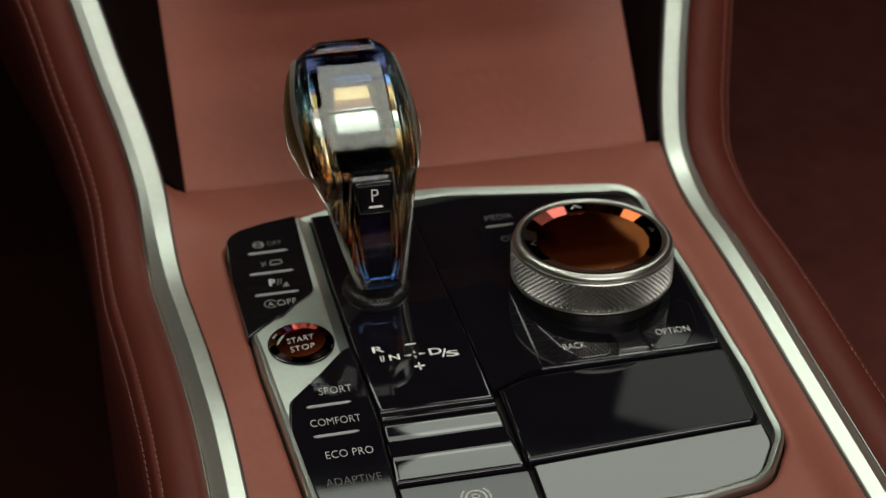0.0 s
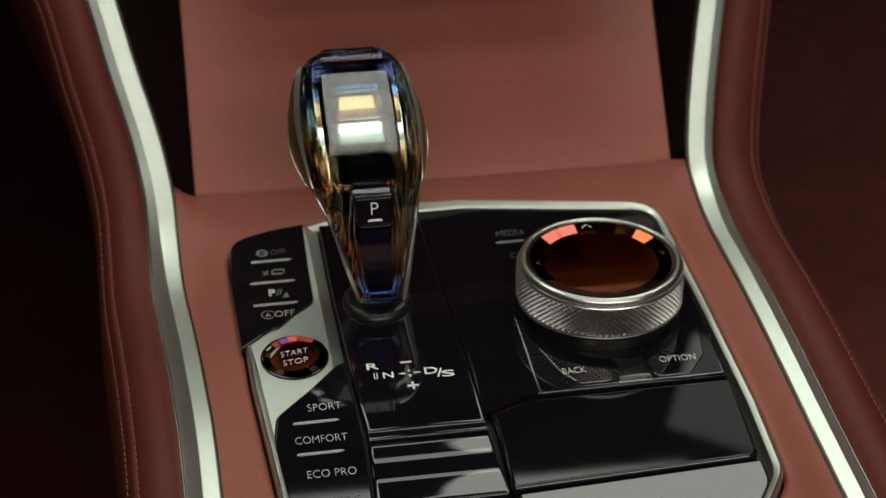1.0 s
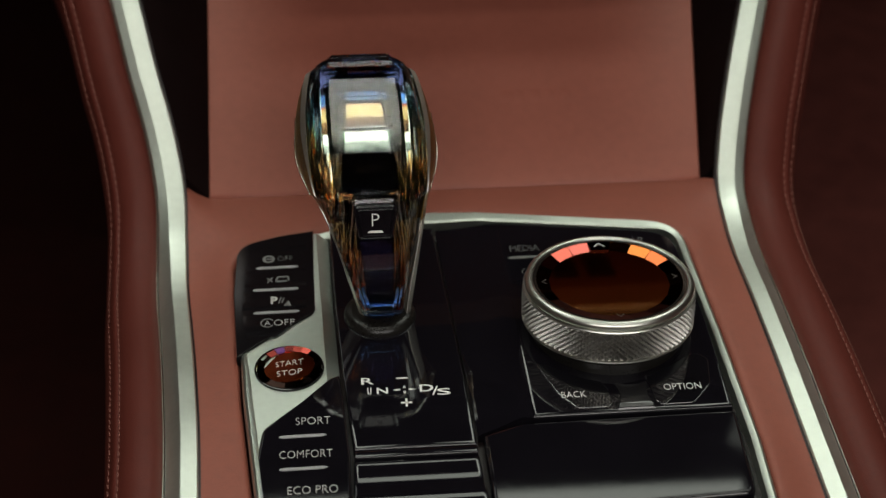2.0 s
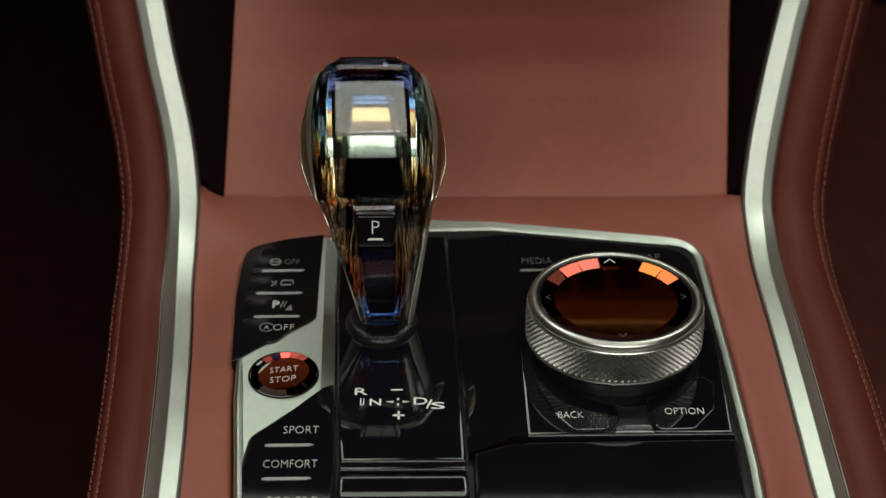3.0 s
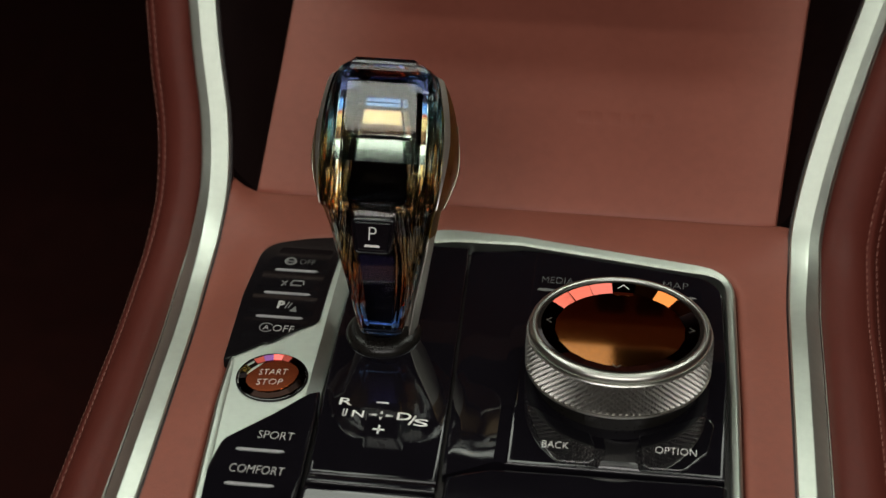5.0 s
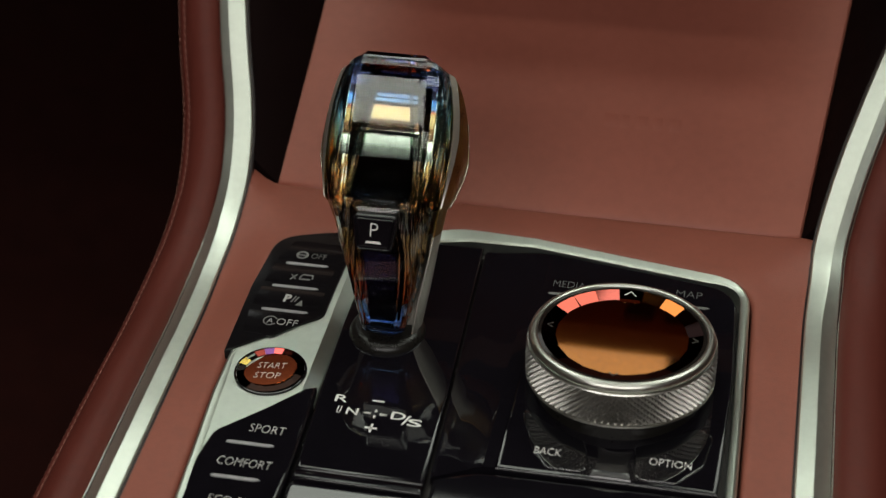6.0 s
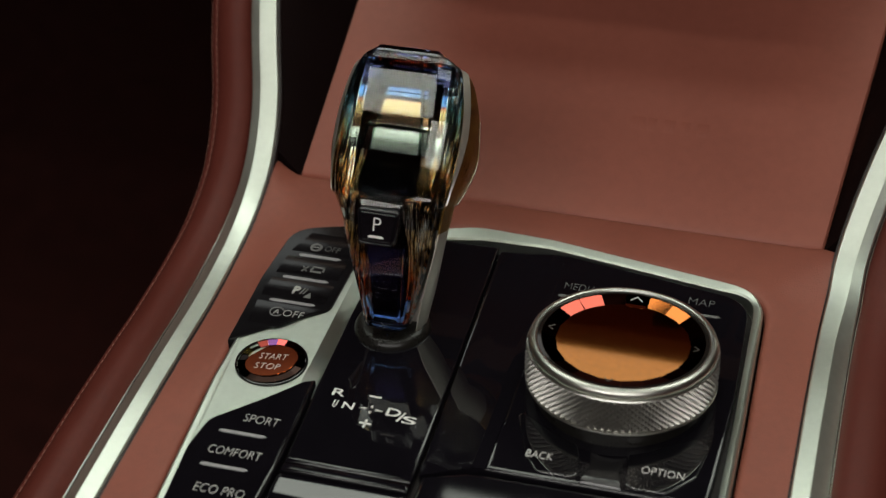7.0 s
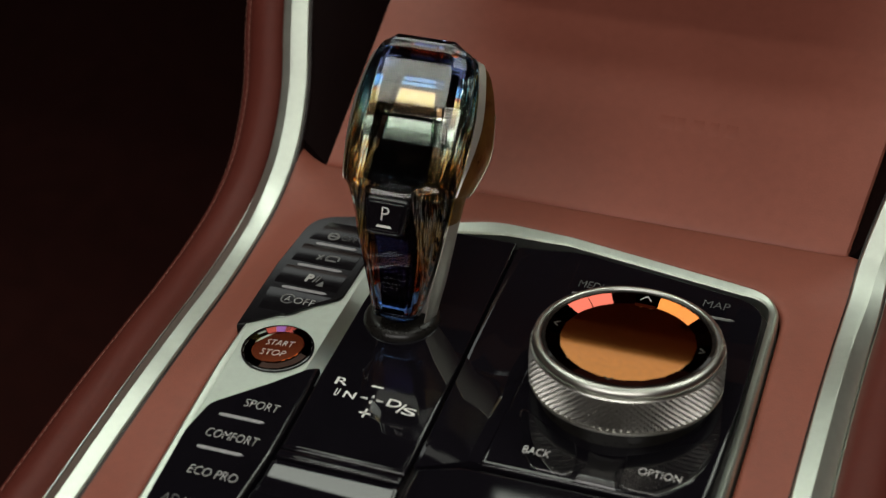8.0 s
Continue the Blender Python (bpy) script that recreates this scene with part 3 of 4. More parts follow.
# lettering and light bars
word("R", -12.8, -9.0, -27.6, -24.6, 0.02, PRINT, centre, bold=0.008)
word("N", -8.2, -4.8, -32.4, -29.6, 0.02, PRINT, centre, bold=0.008)
word("D", 5.0, 9.2, -32.2, -29.0, 0.02, PRINT, centre, bold=0.008)
word("S", 10.2, 14.4, -34.2, -31.2, 0.02, PRINT, centre, bold=0.008)
part("selector_marks", bars([stroke((8.9, -34.0), (10.4, -30.0), 0.55), stroke((-1.9, -25.4), (1.7, -25.4), 0.6), stroke((-1.2, -37.0), (2.3, -37.0), 0.65), stroke((0.55, -38.8), (0.55, -35.2), 0.65),
     stroke((-10.9, -32.2), (-10.9, -29.4), 0.3), stroke((-10.9, -32.2), (-10.0, -32.2), 0.3), stroke((-10.0, -31.8), (-10.0, -29.4), 0.3),
     stroke((-3.2, -30.9), (-1.0, -30.6), 0.25), stroke((-3.2, -30.9), (-1.0, -31.2), 0.25), stroke((3.8, -30.9), (1.6, -30.6), 0.25), stroke((3.8, -30.9), (1.6, -31.2), 0.25),
     stroke((0.3, -29.0), (0.0, -30.2), 0.25), stroke((0.3, -29.0), (0.6, -30.2), 0.25), stroke((0.3, -32.8), (0.0, -31.6), 0.25), stroke((0.3, -32.8), (0.6, -31.6), 0.25)], 0.02), PRINT, centre, "white selector marks")
word("BACK", 47.9, 55.4, -39.6, -36.8, 1.0, PRINT, menu_keys[0])
word("OPTION", 79.8, 91.4, -38.2, -35.4, 1.0, PRINT, menu_keys[1])
word("MEDIA", 41.0, 51.0, 37.6, 40.8, 0.72, PRINT_DIM, field)
word("COM", 43.5, 51.0, 24.2, 27.2, 0.72, PRINT_DIM, field)
word("MAP", 79.4, 87.4, 39.4, 42.6, 0.72, PRINT_DIM, field)
word("SPORT", -33.2, -22.8, -45.4, -42.2, 0.62, PRINT_GREY, lower)
word("COMFORT", -38.2, -22.6, -59.9, -56.7, 0.62, PRINT_GREY, lower)
word("ECO PRO", -36.0, -21.6, -75.0, -71.8, 0.62, PRINT_GREY, lower)
word("ADAPTIVE", -38.0, -21.4, -87.0, -83.8, 0.62, PRINT_DIM, lower)
word("OFF", -39.4, -32.8, 2.4, 5.4, 1.07, PRINT_GREY, upper)
word("A", -42.4, -40.6, 2.8, 5.0, 1.07, PRINT_GREY, upper)
word("OFF", -38.0, -33.0, 37.4, 40.0, 1.07, PRINT_DIM, upper)
word("P", -40.4, -38.2, 13.8, 17.6, 1.07, PRINT_GREY, upper, bold=0.04)
icons = arc_strokes(-41.5, 3.9, 2.1, 0.4, 30, 330, 16) + arc_strokes(-41.0, 38.6, 1.7, 0.7, 0, 360, 14) + [stroke((-42.4, 38.6), (-39.6, 38.6), 0.5)]
icons += [stroke((-41.4, 25.4), (-39.8, 28.2), 0.5), stroke((-41.6, 28.0), (-39.8, 25.8), 0.4), stroke((-38.6, 26.0), (-35.0, 26.0), 0.7), stroke((-38.0, 28.4), (-34.6, 28.4), 0.6), stroke((-34.6, 28.4), (-34.4, 26.4), 0.5), stroke((-38.0, 28.4), (-38.6, 26.6), 0.5)]
icons += [stroke((-37.8, 14.0), (-37.0, 17.2), 0.45), stroke((-36.8, 14.2), (-36.0, 17.0), 0.4), [(-36.2, 12.6), (-33.8, 12.6), (-34.6, 15.4)]]
part("icons", bars(icons, 1.07), PRINT_DULL, upper, "pale grey icons")


def light_bar(x0, x1, y, z):
    """A slim raised bar with pointed ends."""
    bm = bmesh.new()
    o = [(x0, y - 0.5), (x0 + 1.2, y - 0.75), (x1 - 1.5, y - 0.55), (x1, y + 0.05), (x1 - 1.0, y + 0.6), (x0 + 1.2, y + 0.5), (x0, y + 0.2)]
    return slab(o, z - 0.2, z + 0.28, 0.22, 2)


for x0, x1, y, z in ((-45.2, -31.0, 34.0, 0.9), (-46.2, -31.0, 21.8, 0.9), (-46.0, -31.0, 9.6, 0.9), (-38.2, -24.0, -50.4, 0.6), (-38.2, -24.0, -64.4, 0.6), (40.0, 50.4, 34.0, 0.7), (81.0, 90.2, 34.8, 0.7)):
    part("light_bar", light_bar(x0, x1, y, z), PRINT_DULL if z == 0.7 else LED, {0.9: upper, 0.6: lower, 0.7: field}[z], "slim grey light bar", smooth=30)

# ---- start button ----
button = thing("start_button", "round amber glass start stop button in the metal web", "button")
BX, BY = -34.8, -18.4
part("surround", turned([(10.9, -2), (10.9, 0.4), (10.75, 0.7), (10.45, 0.75), (10.2, 0.5), (10.2, -2)], 72, (BX, BY)), PIANO_SOFT, button, "black surround", smooth=40)
face = part("button_face", turned([(0.01, 0), (7.85, 0), (8.0, -0.15), (8.0, -3), (0.01, -3)], 72), AMBER_DARK, button, "dark amber face", smooth=5)
face.matrix_basis = pose(BX * MM, BY * MM, 1.0 * MM, -4, -6.2, 0)
for text, x0, x1, y0, y1 in (("START", -4.3, 4.4, 0.5, 3.2), ("STOP", -3.9, 4.0, -4.5, -1.8)):
    word(text, x0, x1, y0, y1, 0.02, PRINT, face, bold=-0.026, label="white lettering")


def facet_mesh(r0, r1, z0, z1, angle):
    """One cut facet of a ring, lying towards +y."""
    a = radians(angle) / 2 * 0.985
    pts = [(r0 * math.sin(s * a), r0 * math.cos(a), z0) for s in (-1, 1)] + [(r1 * math.sin(s * a), r1 * math.cos(a), z1) for s in (1, -1)]
    bm = bmesh.new()
    hi = [bm.verts.new(p) for p in pts]
    lo = [bm.verts.new((x, y, z0 - 2.5)) for x, y, z in pts]
    bm.faces.new(hi)
    for i in range(4):
        bm.faces.new((lo[i], lo[(i + 1) % 4], hi[(i + 1) % 4], hi[i]))
    bmesh.ops.scale(bm, vec=(MM, MM, MM), verts=bm.verts)
    bmesh.ops.recalc_face_normals(bm, faces=bm.faces)
    me = bpy.data.meshes.new("facet")
    bm.to_mesh(me)
    bm.free()
    return me


def facet_mat(name, hues, rough=0.06):
    """Metallic facets: each object takes its own tint from the given hues."""
    m = bpy.data.materials.new(name)
    m.use_nodes = True
    nt = m.node_tree
    b = nt.nodes["Principled BSDF"]
    b.inputs["Metallic"].default_value, b.inputs["Roughness"].default_value = 1.0, rough
    info = nt.nodes.new("ShaderNodeObjectInfo")
    ramp = nt.nodes.new("ShaderNodeValToRGB")
    ramp.color_ramp.interpolation = "LINEAR"
    els = ramp.color_ramp.elements
    els[0].position, els[0].color = 0.0, (*hues[0], 1)
    els[1].position, els[1].color = 1.0, (*hues[-1], 1)
    for k, c in enumerate(hues[1:-1]):
        els.new((k + 1) / (len(hues) - 1)).color = (*c, 1)
    nt.links.new(info.outputs["Random"], ramp.inputs[0])
    nt.links.new(ramp.outputs[0], b.inputs["Base Color"])
    return m


# glints painted in: tinted metal where facets catch light, near-black elsewhere
LIT_ROSE = facet_mat("lit_rose_facets", [(0.31, 0.060, 0.042), (0.29, 0.068, 0.056)])
LIT_ORANGE = facet_mat("lit_orange_facets", [(0.33, 0.075, 0.028), (0.35, 0.105, 0.024)])
UNLIT_FACET = facet_mat("unlit_dark_facets", [(0.010, 0.003, 0.003), (0.016, 0.004, 0.004)])
# the button's glints are painted the same way, facet by facet
BUTTON_FACET = {0: ("rose", (0.34, 0.06, 0.055)), 1: ("violet", (0.08, 0.03, 0.10)), 2: ("red", (0.10, 0.016, 0.012)), 4: ("gold", (0.45, 0.32, 0.08)), 19: ("red", (0.10, 0.016, 0.012)), 18: ("red", (0.10, 0.016, 0.012))}
TINTS = {}
for k in range(20):
    tint, hue = BUTTON_FACET.get(k, ("black", (0.010, 0.005, 0.004)))
    if tint not in TINTS:
        TINTS[tint] = facet_mesh(7.9, 10.2, 0.95, 0.62 if tint == "black" else 1.25, 18)
        TINTS[tint].materials.append(facet_mat(tint + "_button_facets", [hue, tuple(1.2 * c for c in hue)]))
    f = new("facet", TINTS[tint])
    f.parent = button
    # the facets follow the tilt of the face
    tip = -0.52 * math.sin(radians(18 * k)) - 0.34 * math.cos(radians(18 * k))
    f.matrix_basis = pose(BX * MM, BY * MM, tip * MM, 0, 0, 18 * k)

# ---- rotary dial ----
dial = thing("rotary_dial", "round rotary dial with knurled steel rim and amber glass top", "control dial")
DIAL = pose(67.3 * MM, -4.6 * MM, 2.0 * MM, -4.5, 0, 0)


def knurl():
    """A ring of small blunt diamond studs with grooves between them."""
    cols, rows, r0, z0, z1 = 88, 12, 26.75, 2.9, 13.7
    bm = bmesh.new()

    def at(u, v, r):
        a = 2 * math.pi * u / cols
        bulge = -0.25 * (2 * v / rows - 1) ** 2
        return ((r + bulge) * math.cos(a), (r + bulge) * math.sin(a), z0 + (z1 - z0) * v / rows)

    low = {}

    def corner(u, v):
        key = (round(2 * u) % (2 * cols), v)
        if key not in low:
            low[key] = bm.verts.new(at(u, v, r0))
        return low[key]

    for j in range(rows + 1):
        for k in range(cols):
            u = k + (0.5 if j % 2 else 0.0)
            ring = [corner(u - 0.5, j)] + ([corner(u, j - 1)] if j else []) + [corner(u + 0.5, j)] + ([corner(u, j + 1)] if j < rows else [])
            if 0 < j < rows:
                tips = [bm.verts.new(at(u + du, j + dv, r0 + 0.9)) for du, dv in ((-0.1, 0), (0, -0.2), (0.1, 0), (0, 0.2))]
                for k2 in range(4):
                    bm.faces.new((ring[k2], ring[(k2 + 1) % 4], tips[(k2 + 1) % 4], tips[k2]))
                bm.faces.new(tips)
            else:
                bm.faces.new(ring)
    return bm


part("neck", turned([(25.0, -4.5), (25.0, 0.4), (24.2, 0.9), (21.5, 1.2), (21.5, 4.0), (20, 4.0)], 72), RUBBER, dial, "black neck under the grip", smooth=40)
part("knurled_grip", knurl(), KNURL, dial, "knurled steel grip")
part("lower_rim", turned([(20, 2.2), (26.6, 2.2), (27.35, 2.5), (27.55, 2.9), (27.4, 3.25), (26.0, 3.4)], 120), STEEL, dial, "polished lower rim", smooth=40)
part("grip_edge", turned([(26.2, 13.4), (27.25, 13.45), (27.4, 13.75), (27.2, 14.05), (26.2, 14.1)], 120), STEEL, dial, "polished edge of the grip", smooth=40)
part("bezel", turned([(26.0, 13.9), (26.35, 14.05), (26.75, 14.6), (26.85, 15.2), (26.65, 15.85), (26.2, 16.4), (25.6, 16.75), (24.95, 16.8), (24.5, 16.6), (24.3, 16.2), (24.3, 14)], 120), STEEL, dial, "polished steel bezel", smooth=45)
part("glass_border", turned([(24.35, 14), (24.35, 16.15), (23.2, 16.2), (23.2, 14)], 120), BORDER, dial, "black glass border", smooth=40)
part("glass_face", turned([(19.1, 12), (19.1, 15.0), (12, 15.0), (6, 15.0), (0.01, 15.0)], 96), AMBER, dial, "amber mirror glass", smooth=5)
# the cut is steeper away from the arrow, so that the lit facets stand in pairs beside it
CUT = {0: (15.5, UNLIT_FACET), 1: (14.72, LIT_ROSE), 2: (14.42, LIT_ROSE), 3: (13.9, LIT_ROSE), 17: (13.95, LIT_ORANGE), 18: (14.42, LIT_ORANGE), 19: (14.25, LIT_ORANGE)}
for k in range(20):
    low, m = CUT.get(k, (15.0, UNLIT_FACET))
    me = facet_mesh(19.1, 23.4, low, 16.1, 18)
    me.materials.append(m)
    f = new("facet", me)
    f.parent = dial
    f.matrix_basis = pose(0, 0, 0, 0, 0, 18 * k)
for k in range(4):
    c, sn = math.cos(k * math.pi / 2), math.sin(k * math.pi / 2)
    f = 1.0 if k == 0 else 0.7
    spots = [(-1.7 * f, 21.0 - 1.3 * f), (0.1, 21.0 + f), (1.7 * f, 21.0 - 1.3 * f), (-0.1, 21.0 + f)]
    spots = [(x * c - y * sn, x * sn + y * c) for x, y in spots]
    part("direction_mark", bars([stroke(spots[0], spots[1], 0.28), stroke(spots[2], spots[3], 0.28)], 16.24), PRINT if k == 0 else LED_DIM, dial, "pale direction mark" if k == 0 else "dim direction mark")
dial.matrix_basis = DIAL

# ---- gear lever ----
lever = thing("gear_lever", "cut crystal gear lever with bronze cheeks and a parking key", "gear lever")


def axis_x(z):
    """The lever leans a little to its left."""
    return -4.3 - 0.056 * z


# y and z of the front face, lean of the depth, half widths and depths of the cut
STATIONS = [
    # y, z, lean, front half, middle half, middle depth, edge half, edge depth
    (-2.6, 7.0, 8, 4.6, 6.0, 1.2, 6.6, 4.5),
    (-2.2, 9.0, 8, 5.0, 6.6, 1.6, 7.4, 6.0),
    (1.6, 31.0, 10, 7.2, 10.2, 2.6, 13.6, 9.0),
    (3.6, 37.0, 14, 6.4, 11.0, 2.8, 14.9, 9.5),
    (6.8, 44.0, 24, 5.6, 12.8, 2.4, 16.6, 7.8),
    (10.2, 47.6, 40, 10.2, 14.0, 1.6, 17.8, 6.2),
    (20.0, 56.1, 46, 10.8, 15.2, 1.7, 18.8, 5.8),
    (31.0, 65.7, 47, 10.8, 15.0, 1.7, 18.4, 5.8),
    (40.8, 74.15, 50, 10.0, 13.2, 1.9, 15.8, 6.0),
    (45.0, 75.3, 80, 9.0, 11.0, 2.0, 12.4, 6.0),
]


def station(z):
    """The cut at any height between two stations."""
    for a, b in zip(STATIONS, STATIONS[1:]):
        if a[1] <= z <= b[1]:
            t = (z - a[1]) / (b[1] - a[1])
            return tuple(p + (q - p) * t for p, q in zip(a, b))
    return STATIONS[-1]


def cut_ring(st, back):
    y, z, lean, a, b, db, w, dw = st
    d = Vector((0, math.cos(radians(lean)), -math.sin(radians(lean))))
    base = Vector((axis_x(z), y, z))
    half = [(a, 0.0), (b, db), ((2 * b + w) / 3 + 0.35, (2 * db + dw) / 3), ((b + 2 * w) / 3 - 0.1, (db + 2 * dw) / 3), (w, dw), (w, dw + back)]
    return [tuple(base + Vector((-u, 0, 0)) + d * e) for u, e in reversed(half)] + [tuple(base + Vector((u, 0, 0)) + d * e) for u, e in half]


def refined(stations, first, n=4):
    """Stations set closer together, on a smooth curve from the given one on."""
    out = [tuple(q) for q in stations[:first]]
    part_of = stations[first:]
    ext = [tuple(2 * a - b for a, b in zip(part_of[0], part_of[1]))] + list(part_of) + [tuple(2 * a - b for a, b in zip(part_of[-1], part_of[-2]))]
    for i in range(1, len(ext) - 2):
        for k in range(n):
            t = k / n
            out.append(tuple(0.5 * (2 * b + (c - a) * t + (2 * a - 5 * b + 4 * c - d) * t * t + (3 * b - a - 3 * c + d) * t ** 3) for a, b, c, d in zip(*ext[i - 1:i + 3])))
    return out + [tuple(part_of[-1])]


part("crystal", loft([cut_ring(s, 4.0) for s in refined(STATIONS, 2)]), CRYSTAL, lever, "clear cut crystal", smooth=11)

# the coated back of the crystal: steps cut across it, fine flutes down its sides, reflections painted as bands
CORE = coated_mat("crystal_glint_coating", [(0.0, (0.10, 0.30, 0.85)), (0.09, (0.012, 0.010, 0.02)), (0.15, (0.010, 0.008, 0.02)), (0.22, (0.012, 0.010, 0.04)), (0.30, (0.012, 0.016, 0.055)), (0.38, (0.012, 0.012, 0.03)), (0.47, (0.20, 0.12, 0.06)), (0.51, (0.16, 0.20, 0.24)), (0.53, (0.01, 0.01, 0.015)), (0.582, (0.02, 0.02, 0.025)), (0.59, (0.09, 0.10, 0.095)), (0.605, (0.20, 0.24, 0.21)), (0.622, (0.26, 0.31, 0.27)), (0.626, (0.48, 0.56, 0.49)), (0.648, (0.52, 0.60, 0.53)), (0.655, (0.06, 0.035, 0.02)), (0.683, (0.14, 0.09, 0.04)), (0.688, (0.26, 0.21, 0.10)), (0.716, (0.28, 0.23, 0.115)), (0.724, (0.20, 0.06, 0.03)), (0.732, (0.08, 0.17, 0.30)), (0.752, (0.06, 0.15, 0.32)), (0.76, (0.01, 0.01, 0.02)), (0.815, (0.01, 0.01, 0.02)), (1.0, (0.01, 0.01, 0.02))], 2, 0.004, 0.084, 0.09, 0.012)
FLUTE = coated_mat("flute_glint_coating", [(0.0, (0.20, 0.45, 0.95)), (0.12, (0.16, 0.12, 0.40)), (0.17, (0.9, 0.26, 0.07)), (0.30, (0.95, 0.36, 0.10)), (0.38, (0.50, 0.14, 0.10)), (0.52, (0.50, 0.26, 0.15)), (0.60, (0.42, 0.46, 0.52)), (0.68, (0.55, 0.55, 0.45)), (0.74, (0.85, 0.42, 0.10)), (0.80, (0.80, 0.56, 0.22)), (0.86, (0.50, 0.60, 0.50)), (0.93, (0.26, 0.48, 0.54)), (1.0, (0.14, 0.20, 0.26))], 2, 0.004, 0.084, 0.18, 0.44, streaks=(0.45, 0.58), silver=(0.57, 0.64))
STEM_FLUTE = coated_mat("stem_flute_glint_coating", [(0.0, (0.20, 0.45, 0.95)), (0.08, (0.20, 0.16, 0.50)), (0.14, (0.70, 0.10, 0.06)), (0.22, (0.95, 0.22, 0.06)), (0.32, (0.80, 0.22, 0.06)), (0.40, (0.85, 0.45, 0.16)), (0.48, (0.80, 0.60, 0.32)), (0.60, (0.6, 0.6, 0.55)), (1.0, (0.3, 0.1, 0.12))], 2, 0.004, 0.084, 0.24, 0.26, streaks=(0.44, 0.57), silver=(0.57, 0.64))
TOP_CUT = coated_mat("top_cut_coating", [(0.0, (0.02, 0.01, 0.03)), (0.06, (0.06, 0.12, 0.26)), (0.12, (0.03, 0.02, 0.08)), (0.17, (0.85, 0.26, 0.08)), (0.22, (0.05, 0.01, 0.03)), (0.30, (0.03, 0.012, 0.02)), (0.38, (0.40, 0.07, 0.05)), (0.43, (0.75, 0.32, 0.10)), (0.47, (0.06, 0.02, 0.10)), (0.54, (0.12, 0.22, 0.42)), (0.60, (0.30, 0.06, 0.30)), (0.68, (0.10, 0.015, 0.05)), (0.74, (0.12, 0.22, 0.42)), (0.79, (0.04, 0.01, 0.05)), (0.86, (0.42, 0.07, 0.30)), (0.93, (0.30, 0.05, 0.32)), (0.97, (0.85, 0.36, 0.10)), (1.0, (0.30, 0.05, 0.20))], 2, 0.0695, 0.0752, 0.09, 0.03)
STEPS = [(8.0, 2.0), (9.5, 3.2), (10.5, 3.0), (13.0, 4.6), (31.0, 5.6), (37.0, 5.6), (43.0, 4.6), (44.2, 3.6), (45.4, 4.6), (46.6, 3.4), (48.0, 4.6), (53.5, 7.4), (55.6, 6.4), (60.4, 6.4), (61.2, 7.8), (63.4, 7.0), (66.4, 7.0), (66.9, 7.4), (67.2, 6.4), (67.8, 6.4), (68.2, 7.0), (68.8, 7.0), (69.4, 6.0), (70.0, 6.4), (70.5, 5.0), (70.9, 5.6), (71.3, 4.4), (71.8, 4.9), (72.2, 3.7), (72.6, 4.3), (73.0, 3.1), (73.4, 3.7), (73.8, 2.6), (74.2, 3.2), (74.6, 2.3), (75.0, 2.5)]
rnd = random.Random(5)
wave = [[rnd.uniform(-0.5, 0.5), rnd.uniform(0, 6.3), rnd.uniform(0.12, 0.3)] for _ in range(26)]
rings = []
for z, g in STEPS:
    y, zz, lean, a, b, db, w, dw = station(z)
    d = Vector((0, math.cos(radians(lean)), -math.sin(radians(lean))))
    base = Vector((axis_x(z), y, z))
    top = z > 46
    c = a * (0.74 - 0.016 * (z - 52) if top else 0.70)
    deep = 5.6 if top else g + 0.4
    for sgn in (-1, 1):
        half = [(c, g), (c + 0.5, g + (0.9 if top else 1.4)), (c + 0.9, g + (0.2 if top else 1.6)), (c + 2.4, g + (0.6 if top else 1.9)), (a + 0.6, deep)]
        for k in range(1, 21):
            f = k / 20
            jit, ph, fr = wave[k + (3 if sgn > 0 else 0)]
            u = a + 0.6 + (w - 0.7 - a - 0.6) * f
            rough = 1.0 if not top or k > 6 else 0.0
            e = deep + (dw + 1.2 - deep) * f * f + rough * ((0.24 if k % 2 else -0.20) + jit * (0.6 if top else 0.4) + (0.22 if top else 0.06) * math.sin(ph + fr * z * 3)) + (rnd.uniform(-0.7, 0.7) * min(1.0, k / 5) if 42 < z < 49 else 0.0)
            half.append((u * (1.0 if top else 0.86), e))
        half.append(((w - 0.7) * (1.0 if top else 0.86), max(dw + 2.5, deep + 2.5)))
        if sgn < 0:
            ring = [tuple(base + Vector((-u, 0, 0)) + d * e) for u, e in reversed(half)]
        else:
            ring += [tuple(base + Vector((u, 0, 0)) + d * e) for u, e in half]
    rings.append(ring)
core = loft(rings)
n = len(rings[0])
core.faces.ensure_lookup_table()
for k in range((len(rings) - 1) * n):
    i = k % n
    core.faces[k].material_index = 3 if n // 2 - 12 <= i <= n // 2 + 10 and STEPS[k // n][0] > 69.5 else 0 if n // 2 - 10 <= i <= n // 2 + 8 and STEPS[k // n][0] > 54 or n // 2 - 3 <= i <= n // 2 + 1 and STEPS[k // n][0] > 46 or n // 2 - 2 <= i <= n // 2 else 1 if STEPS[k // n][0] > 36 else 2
part("inner_cut", core, (CORE, FLUTE, STEM_FLUTE, TOP_CUT), lever, "dark iridescent steps and flutes with painted glints behind the crystal")

